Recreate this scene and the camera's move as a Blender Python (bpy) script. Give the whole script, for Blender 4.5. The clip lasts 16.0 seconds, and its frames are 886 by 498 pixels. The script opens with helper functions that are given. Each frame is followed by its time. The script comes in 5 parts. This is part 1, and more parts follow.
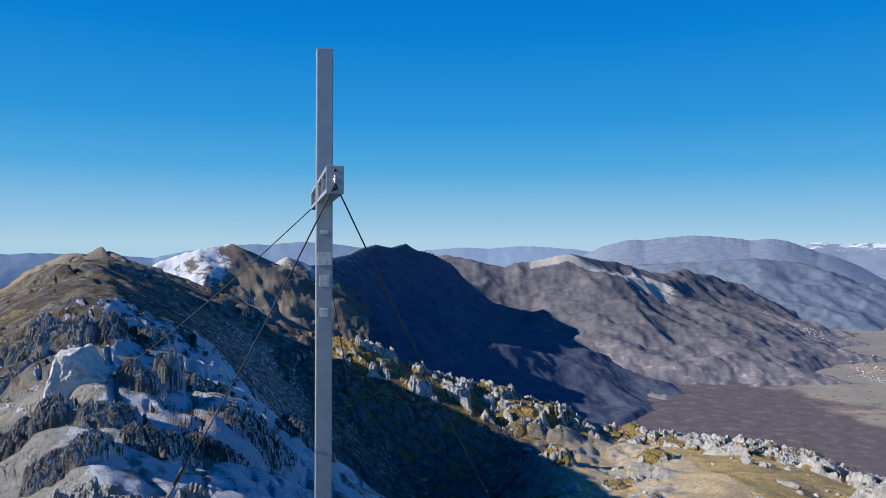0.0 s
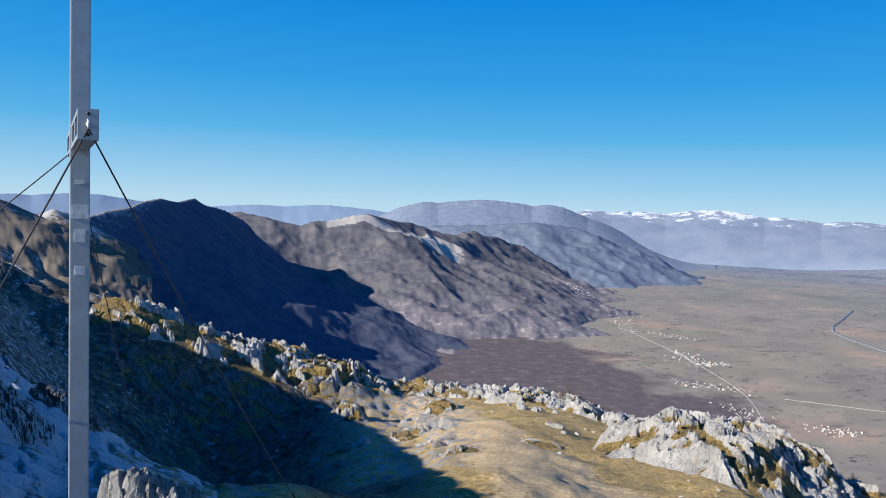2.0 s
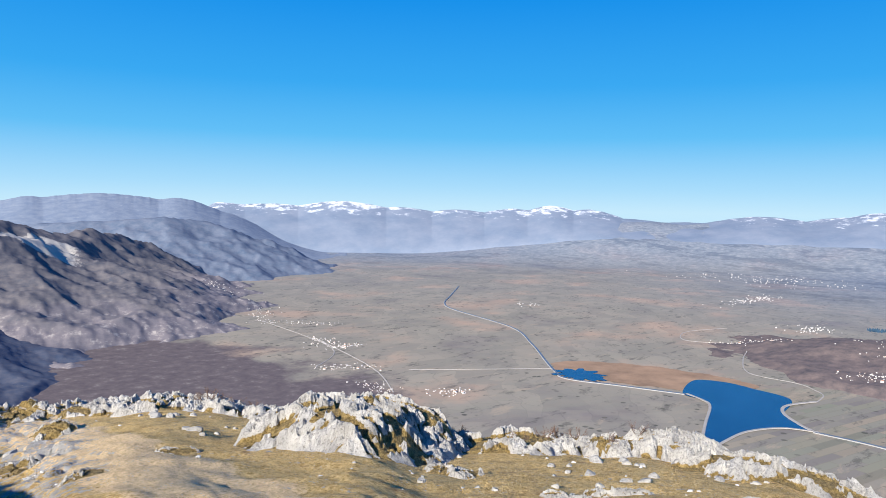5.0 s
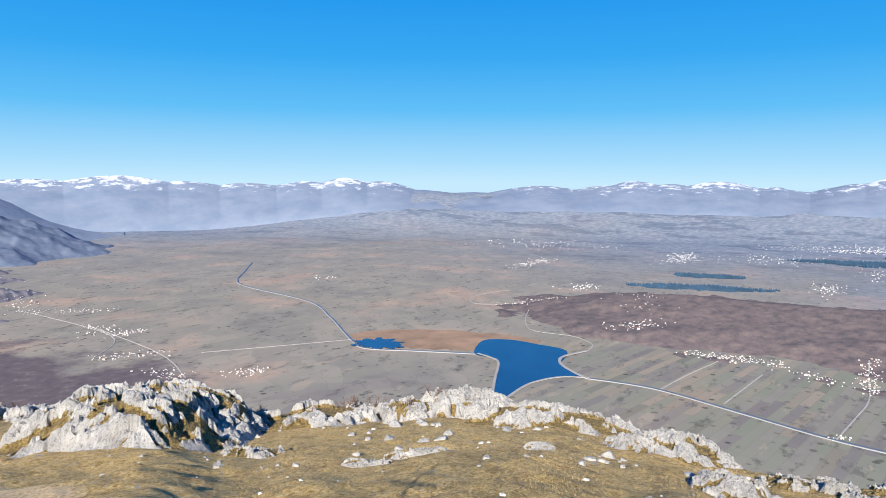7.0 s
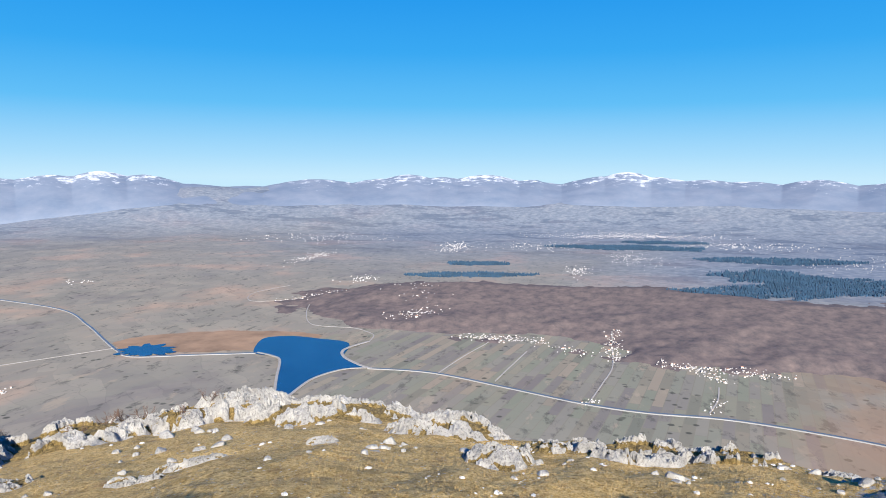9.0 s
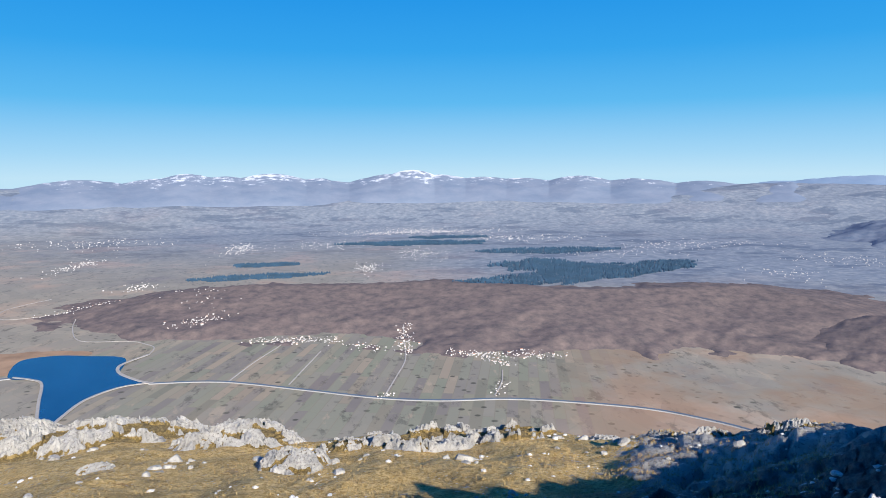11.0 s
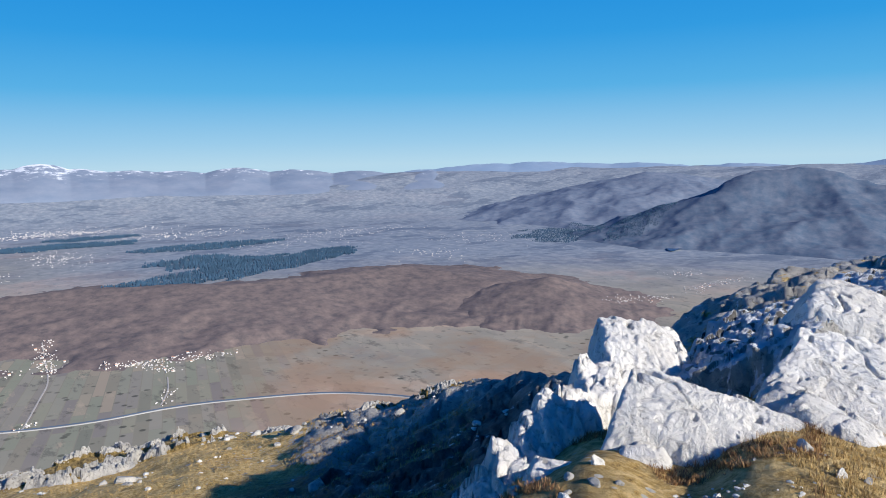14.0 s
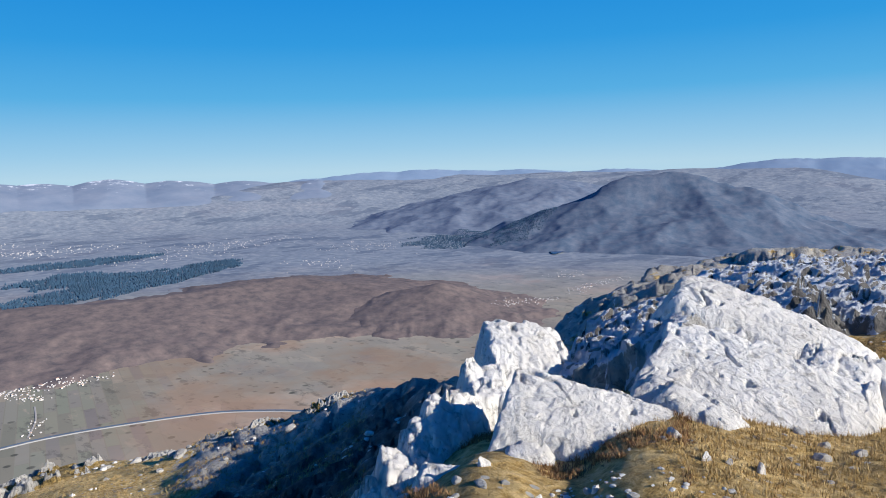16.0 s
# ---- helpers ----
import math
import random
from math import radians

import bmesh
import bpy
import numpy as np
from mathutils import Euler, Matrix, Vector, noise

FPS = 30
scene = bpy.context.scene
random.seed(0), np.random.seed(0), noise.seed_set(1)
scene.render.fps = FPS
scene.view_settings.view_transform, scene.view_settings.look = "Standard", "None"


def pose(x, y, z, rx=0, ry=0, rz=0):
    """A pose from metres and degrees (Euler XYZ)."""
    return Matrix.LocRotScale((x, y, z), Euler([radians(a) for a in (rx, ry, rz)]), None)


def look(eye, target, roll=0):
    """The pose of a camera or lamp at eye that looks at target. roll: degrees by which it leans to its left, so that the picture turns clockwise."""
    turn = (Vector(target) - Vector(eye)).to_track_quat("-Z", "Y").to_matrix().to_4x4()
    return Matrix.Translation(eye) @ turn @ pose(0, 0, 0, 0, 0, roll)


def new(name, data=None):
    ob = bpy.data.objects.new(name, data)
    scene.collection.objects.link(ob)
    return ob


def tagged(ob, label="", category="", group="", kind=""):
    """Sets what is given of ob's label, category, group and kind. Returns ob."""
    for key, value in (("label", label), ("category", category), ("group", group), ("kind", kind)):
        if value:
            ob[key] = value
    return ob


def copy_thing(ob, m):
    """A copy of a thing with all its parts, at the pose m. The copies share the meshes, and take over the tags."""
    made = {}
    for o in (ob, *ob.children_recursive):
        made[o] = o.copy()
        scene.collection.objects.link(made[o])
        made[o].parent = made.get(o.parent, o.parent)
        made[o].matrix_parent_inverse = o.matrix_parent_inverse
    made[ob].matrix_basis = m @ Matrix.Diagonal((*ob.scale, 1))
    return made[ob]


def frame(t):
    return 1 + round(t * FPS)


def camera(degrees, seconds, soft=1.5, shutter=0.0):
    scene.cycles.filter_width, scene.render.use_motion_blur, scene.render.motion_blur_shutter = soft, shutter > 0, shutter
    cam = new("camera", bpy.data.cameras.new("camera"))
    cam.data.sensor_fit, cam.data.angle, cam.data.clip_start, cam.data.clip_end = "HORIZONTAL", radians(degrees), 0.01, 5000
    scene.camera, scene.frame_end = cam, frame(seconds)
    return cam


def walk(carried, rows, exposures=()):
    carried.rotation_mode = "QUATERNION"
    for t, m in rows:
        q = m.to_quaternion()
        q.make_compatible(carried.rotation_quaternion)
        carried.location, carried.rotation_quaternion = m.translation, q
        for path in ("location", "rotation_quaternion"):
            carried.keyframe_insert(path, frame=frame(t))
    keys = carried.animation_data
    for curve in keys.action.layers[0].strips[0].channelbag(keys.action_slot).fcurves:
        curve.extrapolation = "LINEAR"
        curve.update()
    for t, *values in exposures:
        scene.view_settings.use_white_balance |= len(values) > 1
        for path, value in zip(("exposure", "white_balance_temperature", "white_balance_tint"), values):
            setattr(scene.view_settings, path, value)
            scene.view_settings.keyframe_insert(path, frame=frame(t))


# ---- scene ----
EXPO = 0.70                 # stops
EXPOSE = [(0.0, -0.36, 6250), (2.0, -0.18, 6400), (3.5, -0.02, 6500), (6.5, 0.05, 6500), (8.5, 0.05, 6500), (11.0, -0.05, 6450), (13.5, -0.20, 6400), (16.0, -0.25, 6400)]   # seconds, stops, kelvin
cam = camera(64.66, 16.0, 0.9)
EYE, ARM = 1.6, 0.35        # eye height over the summit; the phone is held this far from the turning body
TURNS = [                   # seconds, yaw, pitch, roll
    (0.0, 0.00, -0.51, -0.30),
    (0.5, -2.20, -1.18, -0.61),
    (1.0, -6.50, -1.89, -1.22),
    (1.5, -11.43, -2.74, -1.79),
    (2.0, -16.46, -3.49, -2.06),
    (2.5, -21.63, -4.05, -2.14),
    (3.0, -26.94, -4.47, -1.91),
    (3.5, -32.30, -4.59, -1.65),
    (4.0, -37.37, -4.38, -1.41),
    (6.5, -57.77, -3.88, -0.49),
    (7.0, -62.51, -5.36, -0.33),
    (7.5, -67.02, -6.09, -0.31),
    (8.0, -71.52, -6.09, -0.25),
    (8.5, -76.10, -5.93, -0.25),
    (11.0, -97.76, -5.98, 0.35),
    (11.5, -102.22, -6.13, 0.54),
    (12.0, -106.76, -6.24, 0.74),
    (12.5, -111.17, -6.31, 0.99),
    (13.0, -115.44, -6.48, 1.06),
    (13.5, -120.31, -6.79, 1.11),
    (14.0, -125.01, -7.04, 1.19),
    (14.5, -128.76, -7.22, 1.36),
    (15.0, -131.43, -7.21, 1.58),
    (15.5, -132.98, -6.96, 1.66),
    (16.0, -134.16, -6.61, 1.85),
]
walk(cam, [(t, pose(ARM * math.sin(radians(-yaw)), ARM * (math.cos(radians(yaw)) - 1), EYE, 90 + pitch, roll, yaw))
           for t, yaw, pitch, roll in TURNS], exposures=[(t, EXPO + e, kelvin, 10) for t, e, kelvin in EXPOSE])

# ---- light ----
SUN_AZ, SUN_EL = 107.0, 25.5     # degrees to the left of the first view; degrees over the horizon
SKY = [(0.0, (0.56, 0.82, 0.98)), (0.03, (0.40, 0.72, 0.97)), (0.10, (0.12, 0.52, 0.93)), (0.17, (0.04, 0.395, 0.89)), (0.28, (0.008, 0.285, 0.83)), (0.44, (0.002, 0.165, 0.66)), (1.0, (0.001, 0.045, 0.24))]
SKY_POWER = 0.60
world = bpy.data.worlds.new("clear winter sky")
scene.world = world
world.use_nodes = True
wn = world.node_tree.nodes
wn.clear()
sky = wn.new("ShaderNodeTexSky")
sky.sky_type = "NISHITA"
sky.sun_disc = False
sky.sun_elevation = radians(SUN_EL)
sky.sun_rotation = radians(-SUN_AZ)
sky.altitude = 2500
sky.air_density, sky.dust_density, sky.ozone_density = 1.0, 0.0, 2.0
where = wn.new("ShaderNodeTexCoord")
split = wn.new("ShaderNodeSeparateXYZ")
blue = wn.new("ShaderNodeValToRGB")           # clear mountain air: pale at the horizon, deep blue above
for e in range(5):
    blue.color_ramp.elements.new(0.5)
for e, (p, c) in zip(blue.color_ramp.elements, SKY):
    e.position, e.color = p, (*c, 1)
blend = wn.new("ShaderNodeMix")
blend.data_type = "RGBA"
blend.inputs["Factor"].default_value = 0.985
dim = wn.new("ShaderNodeMix")
dim.data_type, dim.blend_type = "RGBA", "MULTIPLY"
dim.inputs["Factor"].default_value = 1.0
dim.inputs["B"].default_value = (0.08, 0.09, 0.10, 1)
backing = wn.new("ShaderNodeBackground")
backing.inputs["Strength"].default_value = SKY_POWER
wout = wn.new("ShaderNodeOutputWorld")
wl = world.node_tree.links
wl.new(where.outputs["Generated"], split.inputs["Vector"])
wl.new(split.outputs["Z"], blue.inputs["Fac"])
wl.new(sky.outputs["Color"], dim.inputs["A"])
wl.new(dim.outputs["Result"], blend.inputs["A"])
wl.new(blue.outputs["Color"], blend.inputs["B"])
wl.new(blend.outputs["Result"], backing.inputs["Color"])
wl.new(backing.outputs["Background"], wout.inputs["Surface"])

sun_data = bpy.data.lights.new("sun", "SUN")
sun_data.energy, sun_data.angle, sun_data.color = 5.0, radians(0.5), (1.0, 0.93, 0.82)
sun = new("sun", sun_data)
s = (-math.sin(radians(SUN_AZ)) * math.cos(radians(SUN_EL)), math.cos(radians(SUN_AZ)) * math.cos(radians(SUN_EL)), math.sin(radians(SUN_EL)))
sun.matrix_world = look((s[0] * 50, s[1] * 50, s[2] * 50), (0, 0, 0))


# ---- numbers: noise over the plan ----
def hash2(ix, iy, seed):
    h = ix.astype(np.int64).astype(np.uint32) * np.uint32(374761393) + iy.astype(np.int64).astype(np.uint32) * np.uint32(668265263) + np.uint32(seed * 1442695041 & 0xFFFFFFFF)
    h = (h ^ (h >> np.uint32(13))) * np.uint32(1274126177)
    h = (h ^ (h >> np.uint32(16))) * np.uint32(2246822519)
    return ((h ^ (h >> np.uint32(15))) & np.uint32(0xFFFFFF)) / 16777215.0


def noise2(x, y, seed=0):
    """Gradient noise, about -1 to 1."""
    x, y = np.asarray(x, float), np.asarray(y, float)
    ix, iy = np.floor(x), np.floor(y)
    fx, fy = x - ix, y - iy
    u, v = fx * fx * fx * (fx * (fx * 6 - 15) + 10), fy * fy * fy * (fy * (fy * 6 - 15) + 10)

    def corner(dx, dy):
        a = hash2(ix + dx, iy + dy, seed) * 2 * np.pi
        return np.cos(a) * (fx - dx) + np.sin(a) * (fy - dy)
    n0 = corner(0, 0) * (1 - u) + corner(1, 0) * u
    n1 = corner(0, 1) * (1 - u) + corner(1, 1) * u
    return (n0 * (1 - v) + n1 * v) * 1.5


def fbm(x, y, octaves=4, seed=0, ridged=False, gain=0.5):
    total, amp, norm = 0.0, 1.0, 0.0
    for o in range(octaves):
        n = noise2(x * 2 ** o + 17.3 * o, y * 2 ** o - 9.1 * o, seed + o)
        total = total + amp * ((1 - 2 * np.abs(n)) if ridged else n)
        norm += amp
        amp *= gain
    return total / norm


def blocks(x, y, seed=0, jitter=0.9, crack=0.75):
    """Angular limestone blocks: each cell a tilted facet at its own height, with a crack round it. About -0.5 to 1."""
    x, y = np.asarray(x, float), np.asarray(y, float)
    ix, iy = np.floor(x), np.floor(y)
    d1, d2 = np.full(x.shape, 9.0), np.full(x.shape, 9.0)
    val = np.zeros(x.shape)
    for dx in (-1, 0, 1):
        for dy in (-1, 0, 1):
            cx, cy = ix + dx, iy + dy
            px = cx + 0.5 + jitter * (hash2(cx, cy, seed) - 0.5)
            py = cy + 0.5 + jitter * (hash2(cx, cy, seed + 1) - 0.5)
            ex, ey = x - px, y - py
            d = np.hypot(ex, ey)
            h = hash2(cx, cy, seed + 2) + ex * (hash2(cx, cy, seed + 3) - 0.5) * 1.6 + ey * (hash2(cx, cy, seed + 4) - 0.5) * 1.6
            near = d < d1
            d2 = np.where(near, d1, np.minimum(d2, d))
            val = np.where(near, h, val)
            d1 = np.where(near, d, d1)
    return val - crack * np.exp(-((d2 - d1) / 0.09) ** 2)


def smooth(a, b, x):
    t = np.clip((x - a) / (b - a), 0, 1)
    return t * t * (3 - 2 * t)


def plan(az, r):
    """A place from degrees to the left of the first view and metres."""
    a = np.radians(az)
    return -np.sin(a) * r, np.cos(a) * r


def azimuth(x, y):
    return np.degrees(np.arctan2(-x, y))


# ---- materials ----
def material(name):
    m = bpy.data.materials.new(name)
    m.use_nodes = True
    nodes, links = m.node_tree.nodes, m.node_tree.links
    return m, nodes, links, nodes["Principled BSDF"]


def coords(nodes, links, scale=(1, 1, 1), turn=0.0):
    g = nodes.new("ShaderNodeNewGeometry")
    mp = nodes.new("ShaderNodeMapping")
    mp.inputs["Scale"].default_value = scale
    mp.inputs["Rotation"].default_value = (0, 0, radians(turn))
    links.new(g.outputs["Position"], mp.inputs["Vector"])
    return mp.outputs["Vector"]


def tex_noise(nodes, links, vec, scale, detail=6, rough=0.6, distortion=0.0):
    n = nodes.new("ShaderNodeTexNoise")
    n.inputs["Scale"].default_value, n.inputs["Detail"].default_value = scale, detail
    n.inputs["Roughness"].default_value, n.inputs["Distortion"].default_value = rough, distortion
    links.new(vec, n.inputs["Vector"])
    return n.outputs["Fac"]


def tex_cells(nodes, links, vec, scale, feature="F1", out="Distance", rand=1.0):
    n = nodes.new("ShaderNodeTexVoronoi")
    n.feature = feature
    n.inputs["Scale"].default_value = scale
    n.inputs["Randomness"].default_value = rand
    links.new(vec, n.inputs["Vector"])
    return n.outputs[out]


def ramp(nodes, links, fac, stops):
    n = nodes.new("ShaderNodeValToRGB")
    els = n.color_ramp.elements
    while len(els) < len(stops):
        els.new(0.5)
    for e, (p, c) in zip(els, stops):
        e.position = p
        e.color = (*c, 1) if len(c) == 3 else c
    links.new(fac, n.inputs["Fac"])
    return n.outputs["Color"]


def grey(v):
    return (v, v, v)


def mixc(nodes, links, fac, a, b, blend="MIX"):
    n = nodes.new("ShaderNodeMix")
    n.data_type, n.blend_type = "RGBA", blend
    for sock, val in ((n.inputs["Factor"], fac), (n.inputs["A"], a), (n.inputs["B"], b)):
        if isinstance(val, (float, int)):
            sock.default_value = val
        elif isinstance(val, tuple):
            sock.default_value = (*val, 1)
        else:
            links.new(val, sock)
    return n.outputs["Result"]


def calc(nodes, links, op, a, b=None, clamp=False):
    n = nodes.new("ShaderNodeMath")
    n.operation, n.use_clamp = op, clamp
    for sock, val in zip(n.inputs, (a, b)):
        if isinstance(val, (float, int)):
            sock.default_value = val
        elif val is not None:
            links.new(val, sock)
    return n.outputs["Value"]


def attribute(nodes, name):
    n = nodes.new("ShaderNodeAttribute")
    n.attribute_name = name
    return n.outputs["Fac"]


def relief(nodes, links, bsdf, height, strength, distance):
    n = nodes.new("ShaderNodeBump")
    n.inputs["Strength"].default_value, n.inputs["Distance"].default_value = strength, distance
    links.new(height, n.inputs["Height"])
    links.new(n.outputs["Normal"], bsdf.inputs["Normal"])


def rock_colour(nodes, links, vec, dark=(0.27, 0.26, 0.24), light=(0.50, 0.485, 0.455), stain=1.0):
    """Grey-white limestone with lichen stains and dark pits."""
    big = ramp(nodes, links, tex_noise(nodes, links, vec, 0.9, 5, 0.6), [(0.3, dark), (0.7, light)])
    fine = tex_noise(nodes, links, vec, 9.0, 7, 0.72, 0.6)
    stained = mixc(nodes, links, ramp(nodes, links, fine, [(0.34, grey(stain)), (0.47, grey(0.0))]), big, (0.14, 0.13, 0.115))
    ochre = ramp(nodes, links, tex_noise(nodes, links, vec, 2.3, 6, 0.7), [(0.60, grey(0.0)), (0.78, grey(0.28))])
    return mixc(nodes, links, ochre, stained, (0.40, 0.31, 0.19)), fine


def make_rock(name, frost):
    m, n, l, b = material(name)
    vec = coords(n, l)
    col, fine = rock_colour(n, l, vec)
    if frost:
        g = n.new("ShaderNodeNewGeometry")
        dot = n.new("ShaderNodeVectorMath")
        dot.operation = "DOT_PRODUCT"
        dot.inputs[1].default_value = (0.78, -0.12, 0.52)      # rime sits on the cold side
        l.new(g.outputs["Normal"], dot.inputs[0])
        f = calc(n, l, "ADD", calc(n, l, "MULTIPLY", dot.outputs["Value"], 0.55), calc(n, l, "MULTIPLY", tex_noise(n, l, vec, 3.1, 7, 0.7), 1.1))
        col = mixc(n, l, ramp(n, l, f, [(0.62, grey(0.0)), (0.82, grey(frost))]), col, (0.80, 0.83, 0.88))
    l.new(col, b.inputs["Base Color"])
    b.inputs["Roughness"].default_value = 0.9
    h = calc(n, l, "ADD", fine, calc(n, l, "MULTIPLY", tex_cells(n, l, vec, 5.0), 0.6))
    relief(n, l, b, h, 0.9, 0.06)
    return m


ROCK = make_rock("limestone", 0.0)


def make_summit():
    m, n, l, b = material("summit ground")
    vec = coords(n, l)
    rock, fine = rock_colour(n, l, vec)
    patch = tex_noise(n, l, vec, 0.35, 6, 0.65)
    tuft = tex_noise(n, l, vec, 6.0, 8, 0.75, 0.5)
    grass = ramp(n, l, tuft, [(0.33, (0.14, 0.08, 0.02)), (0.45, (0.50, 0.32, 0.09)), (0.58, (0.78, 0.575, 0.26))])
    moss = ramp(n, l, tuft, [(0.35, (0.06, 0.045, 0.012)), (0.58, (0.36, 0.245, 0.075))])
    grass = mixc(n, l, ramp(n, l, patch, [(0.52, grey(0.0)), (0.64, grey(0.6))]), grass, moss)
    russet = ramp(n, l, tex_noise(n, l, vec, 0.9, 5, 0.6), [(0.58, grey(0.0)), (0.72, grey(0.6))])
    grass = mixc(n, l, russet, grass, (0.20, 0.10, 0.045))
    clump = ramp(n, l, tex_noise(n, l, vec, 1.5, 10, 0.72), [(0.53, grey(0.0)), (0.60, grey(0.5))])
    grass = mixc(n, l, clump, grass, ramp(n, l, tuft, [(0.35, (0.045, 0.032, 0.012)), (0.6, (0.26, 0.172, 0.055))]))
    soil = ramp(n, l, tuft, [(0.36, (0.40, 0.27, 0.125)), (0.47, (0.66, 0.48, 0.26)), (0.60, (0.88, 0.67, 0.40))])
    ground = mixc(n, l, ramp(n, l, calc(n, l, "ADD", attribute(n, "path"), calc(n, l, "MULTIPLY", calc(n, l, "SUBTRACT", tuft, 0.5), 0.7)), [(0.40, grey(0)), (0.62, grey(0.9))]), grass, soil)
    grit = calc(n, l, "MULTIPLY", ramp(n, l, tex_cells(n, l, vec, 5.5), [(0.17, grey(1)), (0.22, grey(0))]), ramp(n, l, tex_noise(n, l, vec, 0.7, 6, 0.65), [(0.47, grey(0)), (0.56, grey(1))]))
    ground = mixc(n, l, grit, ground, (0.52, 0.50, 0.46))
    stone = calc(n, l, "ADD", attribute(n, "rock"), calc(n, l, "MULTIPLY", calc(n, l, "SUBTRACT", tex_noise(n, l, vec, 1.7, 7, 0.7), 0.5), 1.9))
    col = mixc(n, l, ramp(n, l, stone, [(0.47, grey(0)), (0.56, grey(1))]), ground, rock)
    g = n.new("ShaderNodeNewGeometry")
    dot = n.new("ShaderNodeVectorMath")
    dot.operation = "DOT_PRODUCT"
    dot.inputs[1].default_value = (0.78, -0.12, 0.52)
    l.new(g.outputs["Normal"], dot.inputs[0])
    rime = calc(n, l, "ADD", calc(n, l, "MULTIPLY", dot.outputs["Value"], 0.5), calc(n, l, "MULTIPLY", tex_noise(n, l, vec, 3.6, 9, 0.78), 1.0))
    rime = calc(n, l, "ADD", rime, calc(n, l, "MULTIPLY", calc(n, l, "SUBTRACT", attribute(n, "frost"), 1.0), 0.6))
    # shade of the gully and the cold right slope, painted as near-black cover
    painted_shade = calc(n, l, "MULTIPLY", attribute(n, "painted_shade"), ramp(n, l, tex_noise(n, l, vec, 1.3, 9, 0.72), [(0.34, grey(0.40)), (0.54, grey(0.93))]))
    col = mixc(n, l, painted_shade, col, ramp(n, l, tuft, [(0.3, (0.012, 0.011, 0.012)), (0.7, (0.060, 0.050, 0.046))]))
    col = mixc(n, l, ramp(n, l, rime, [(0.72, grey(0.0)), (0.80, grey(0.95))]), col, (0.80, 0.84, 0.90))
    l.new(col, b.inputs["Base Color"])
    b.inputs["Roughness"].default_value = 0.95
    relief(n, l, b, calc(n, l, "ADD", tuft, fine), 1.0, 0.09)
    return m


def make_valley():
    """Winter fields, meadows and marsh of the plain, with blue haze painted in by distance."""
    m, n, l, b = material("valley floor")
    vec = coords(n, l)
    parcels = n.new("ShaderNodeTexBrick")
    parcels.offset, parcels.squash = 0.37, 0.7
    for key, val in (("Scale", 1.0), ("Mortar Size", 0.6), ("Brick Width", 110.0), ("Row Height", 13.0), ("Bias", 0.0)):
        parcels.inputs[key].default_value = val
    parcels.inputs["Color1"].default_value, parcels.inputs["Color2"].default_value, parcels.inputs["Mortar"].default_value = (0, 0, 0, 1), (1, 1, 1, 1), (0.95, 0.95, 0.95, 1)
    l.new(coords(n, l, (1, 1, 1), 14), parcels.inputs["Vector"])
    sep = n.new("ShaderNodeSeparateColor")
    l.new(parcels.outputs["Color"], sep.inputs["Color"])
    fields = ramp(n, l, sep.outputs["Red"], [(0.0, (0.19, 0.17, 0.165)), (0.35, (0.27, 0.255, 0.21)), (0.6, (0.23, 0.245, 0.18)), (0.85, (0.35, 0.285, 0.215)), (1.0, (0.17, 0.18, 0.14))])
    broad = tex_noise(n, l, vec, 0.0035, 6, 0.6)
    meadow = ramp(n, l, broad, [(0.30, (0.22, 0.195, 0.188)), (0.44, (0.30, 0.277, 0.230)), (0.54, (0.33, 0.295, 0.242)), (0.64, (0.45, 0.33, 0.25)), (0.76, (0.30, 0.272, 0.230))])
    plots = n.new("ShaderNodeTexBrick")
    plots.offset, plots.squash = 0.41, 0.6
    for key, val in (("Scale", 1.0), ("Mortar Size", 0.9), ("Brick Width", 75.0), ("Row Height", 32.0), ("Bias", -0.1)):
        plots.inputs[key].default_value = val
    plots.inputs["Color1"].default_value, plots.inputs["Color2"].default_value, plots.inputs["Mortar"].default_value = (0.84, 0.84, 0.86, 1), (1.30, 1.26, 1.20, 1), (0.86, 0.86, 0.85, 1)
    bent = n.new("ShaderNodeVectorMath")
    bent.operation = "MULTIPLY_ADD"
    bent.inputs[1].default_value = (220, 220, 0)
    warp = n.new("ShaderNodeTexNoise")
    warp.inputs["Scale"].default_value, warp.inputs["Detail"].default_value = 0.004, 3
    l.new(vec, warp.inputs["Vector"])
    l.new(warp.outputs["Color"], bent.inputs[0])
    l.new(coords(n, l, (1, 1, 1), -38), bent.inputs[2])
    l.new(bent.outputs["Vector"], plots.inputs["Vector"])
    meadow = mixc(n, l, 0.45, meadow, plots.outputs["Color"], "MULTIPLY")
    col = mixc(n, l, calc(n, l, "ADD", 0.12, calc(n, l, "MULTIPLY", attribute(n, "fields"), 0.68)), meadow, fields)
    hedges = tex_noise(n, l, coords(n, l, (1.0, 2.4, 1.0), 20), 0.02, 8, 0.75)
    col = mixc(n, l, ramp(n, l, hedges, [(0.56, grey(0)), (0.63, grey(0.55))]), col, (0.085, 0.085, 0.078))
    light = tex_noise(n, l, coords(n, l, (1.0, 3.0, 1.0), 8), 0.012, 8, 0.7)
    col = mixc(n, l, ramp(n, l, light, [(0.59, grey(0)), (0.67, grey(0.75))]), col, (0.40, 0.33, 0.25))
    trees = tex_cells(n, l, vec, 0.055)
    thick = ramp(n, l, tex_noise(n, l, vec, 0.009, 5, 0.65), [(0.45, grey(0)), (0.62, grey(1))])
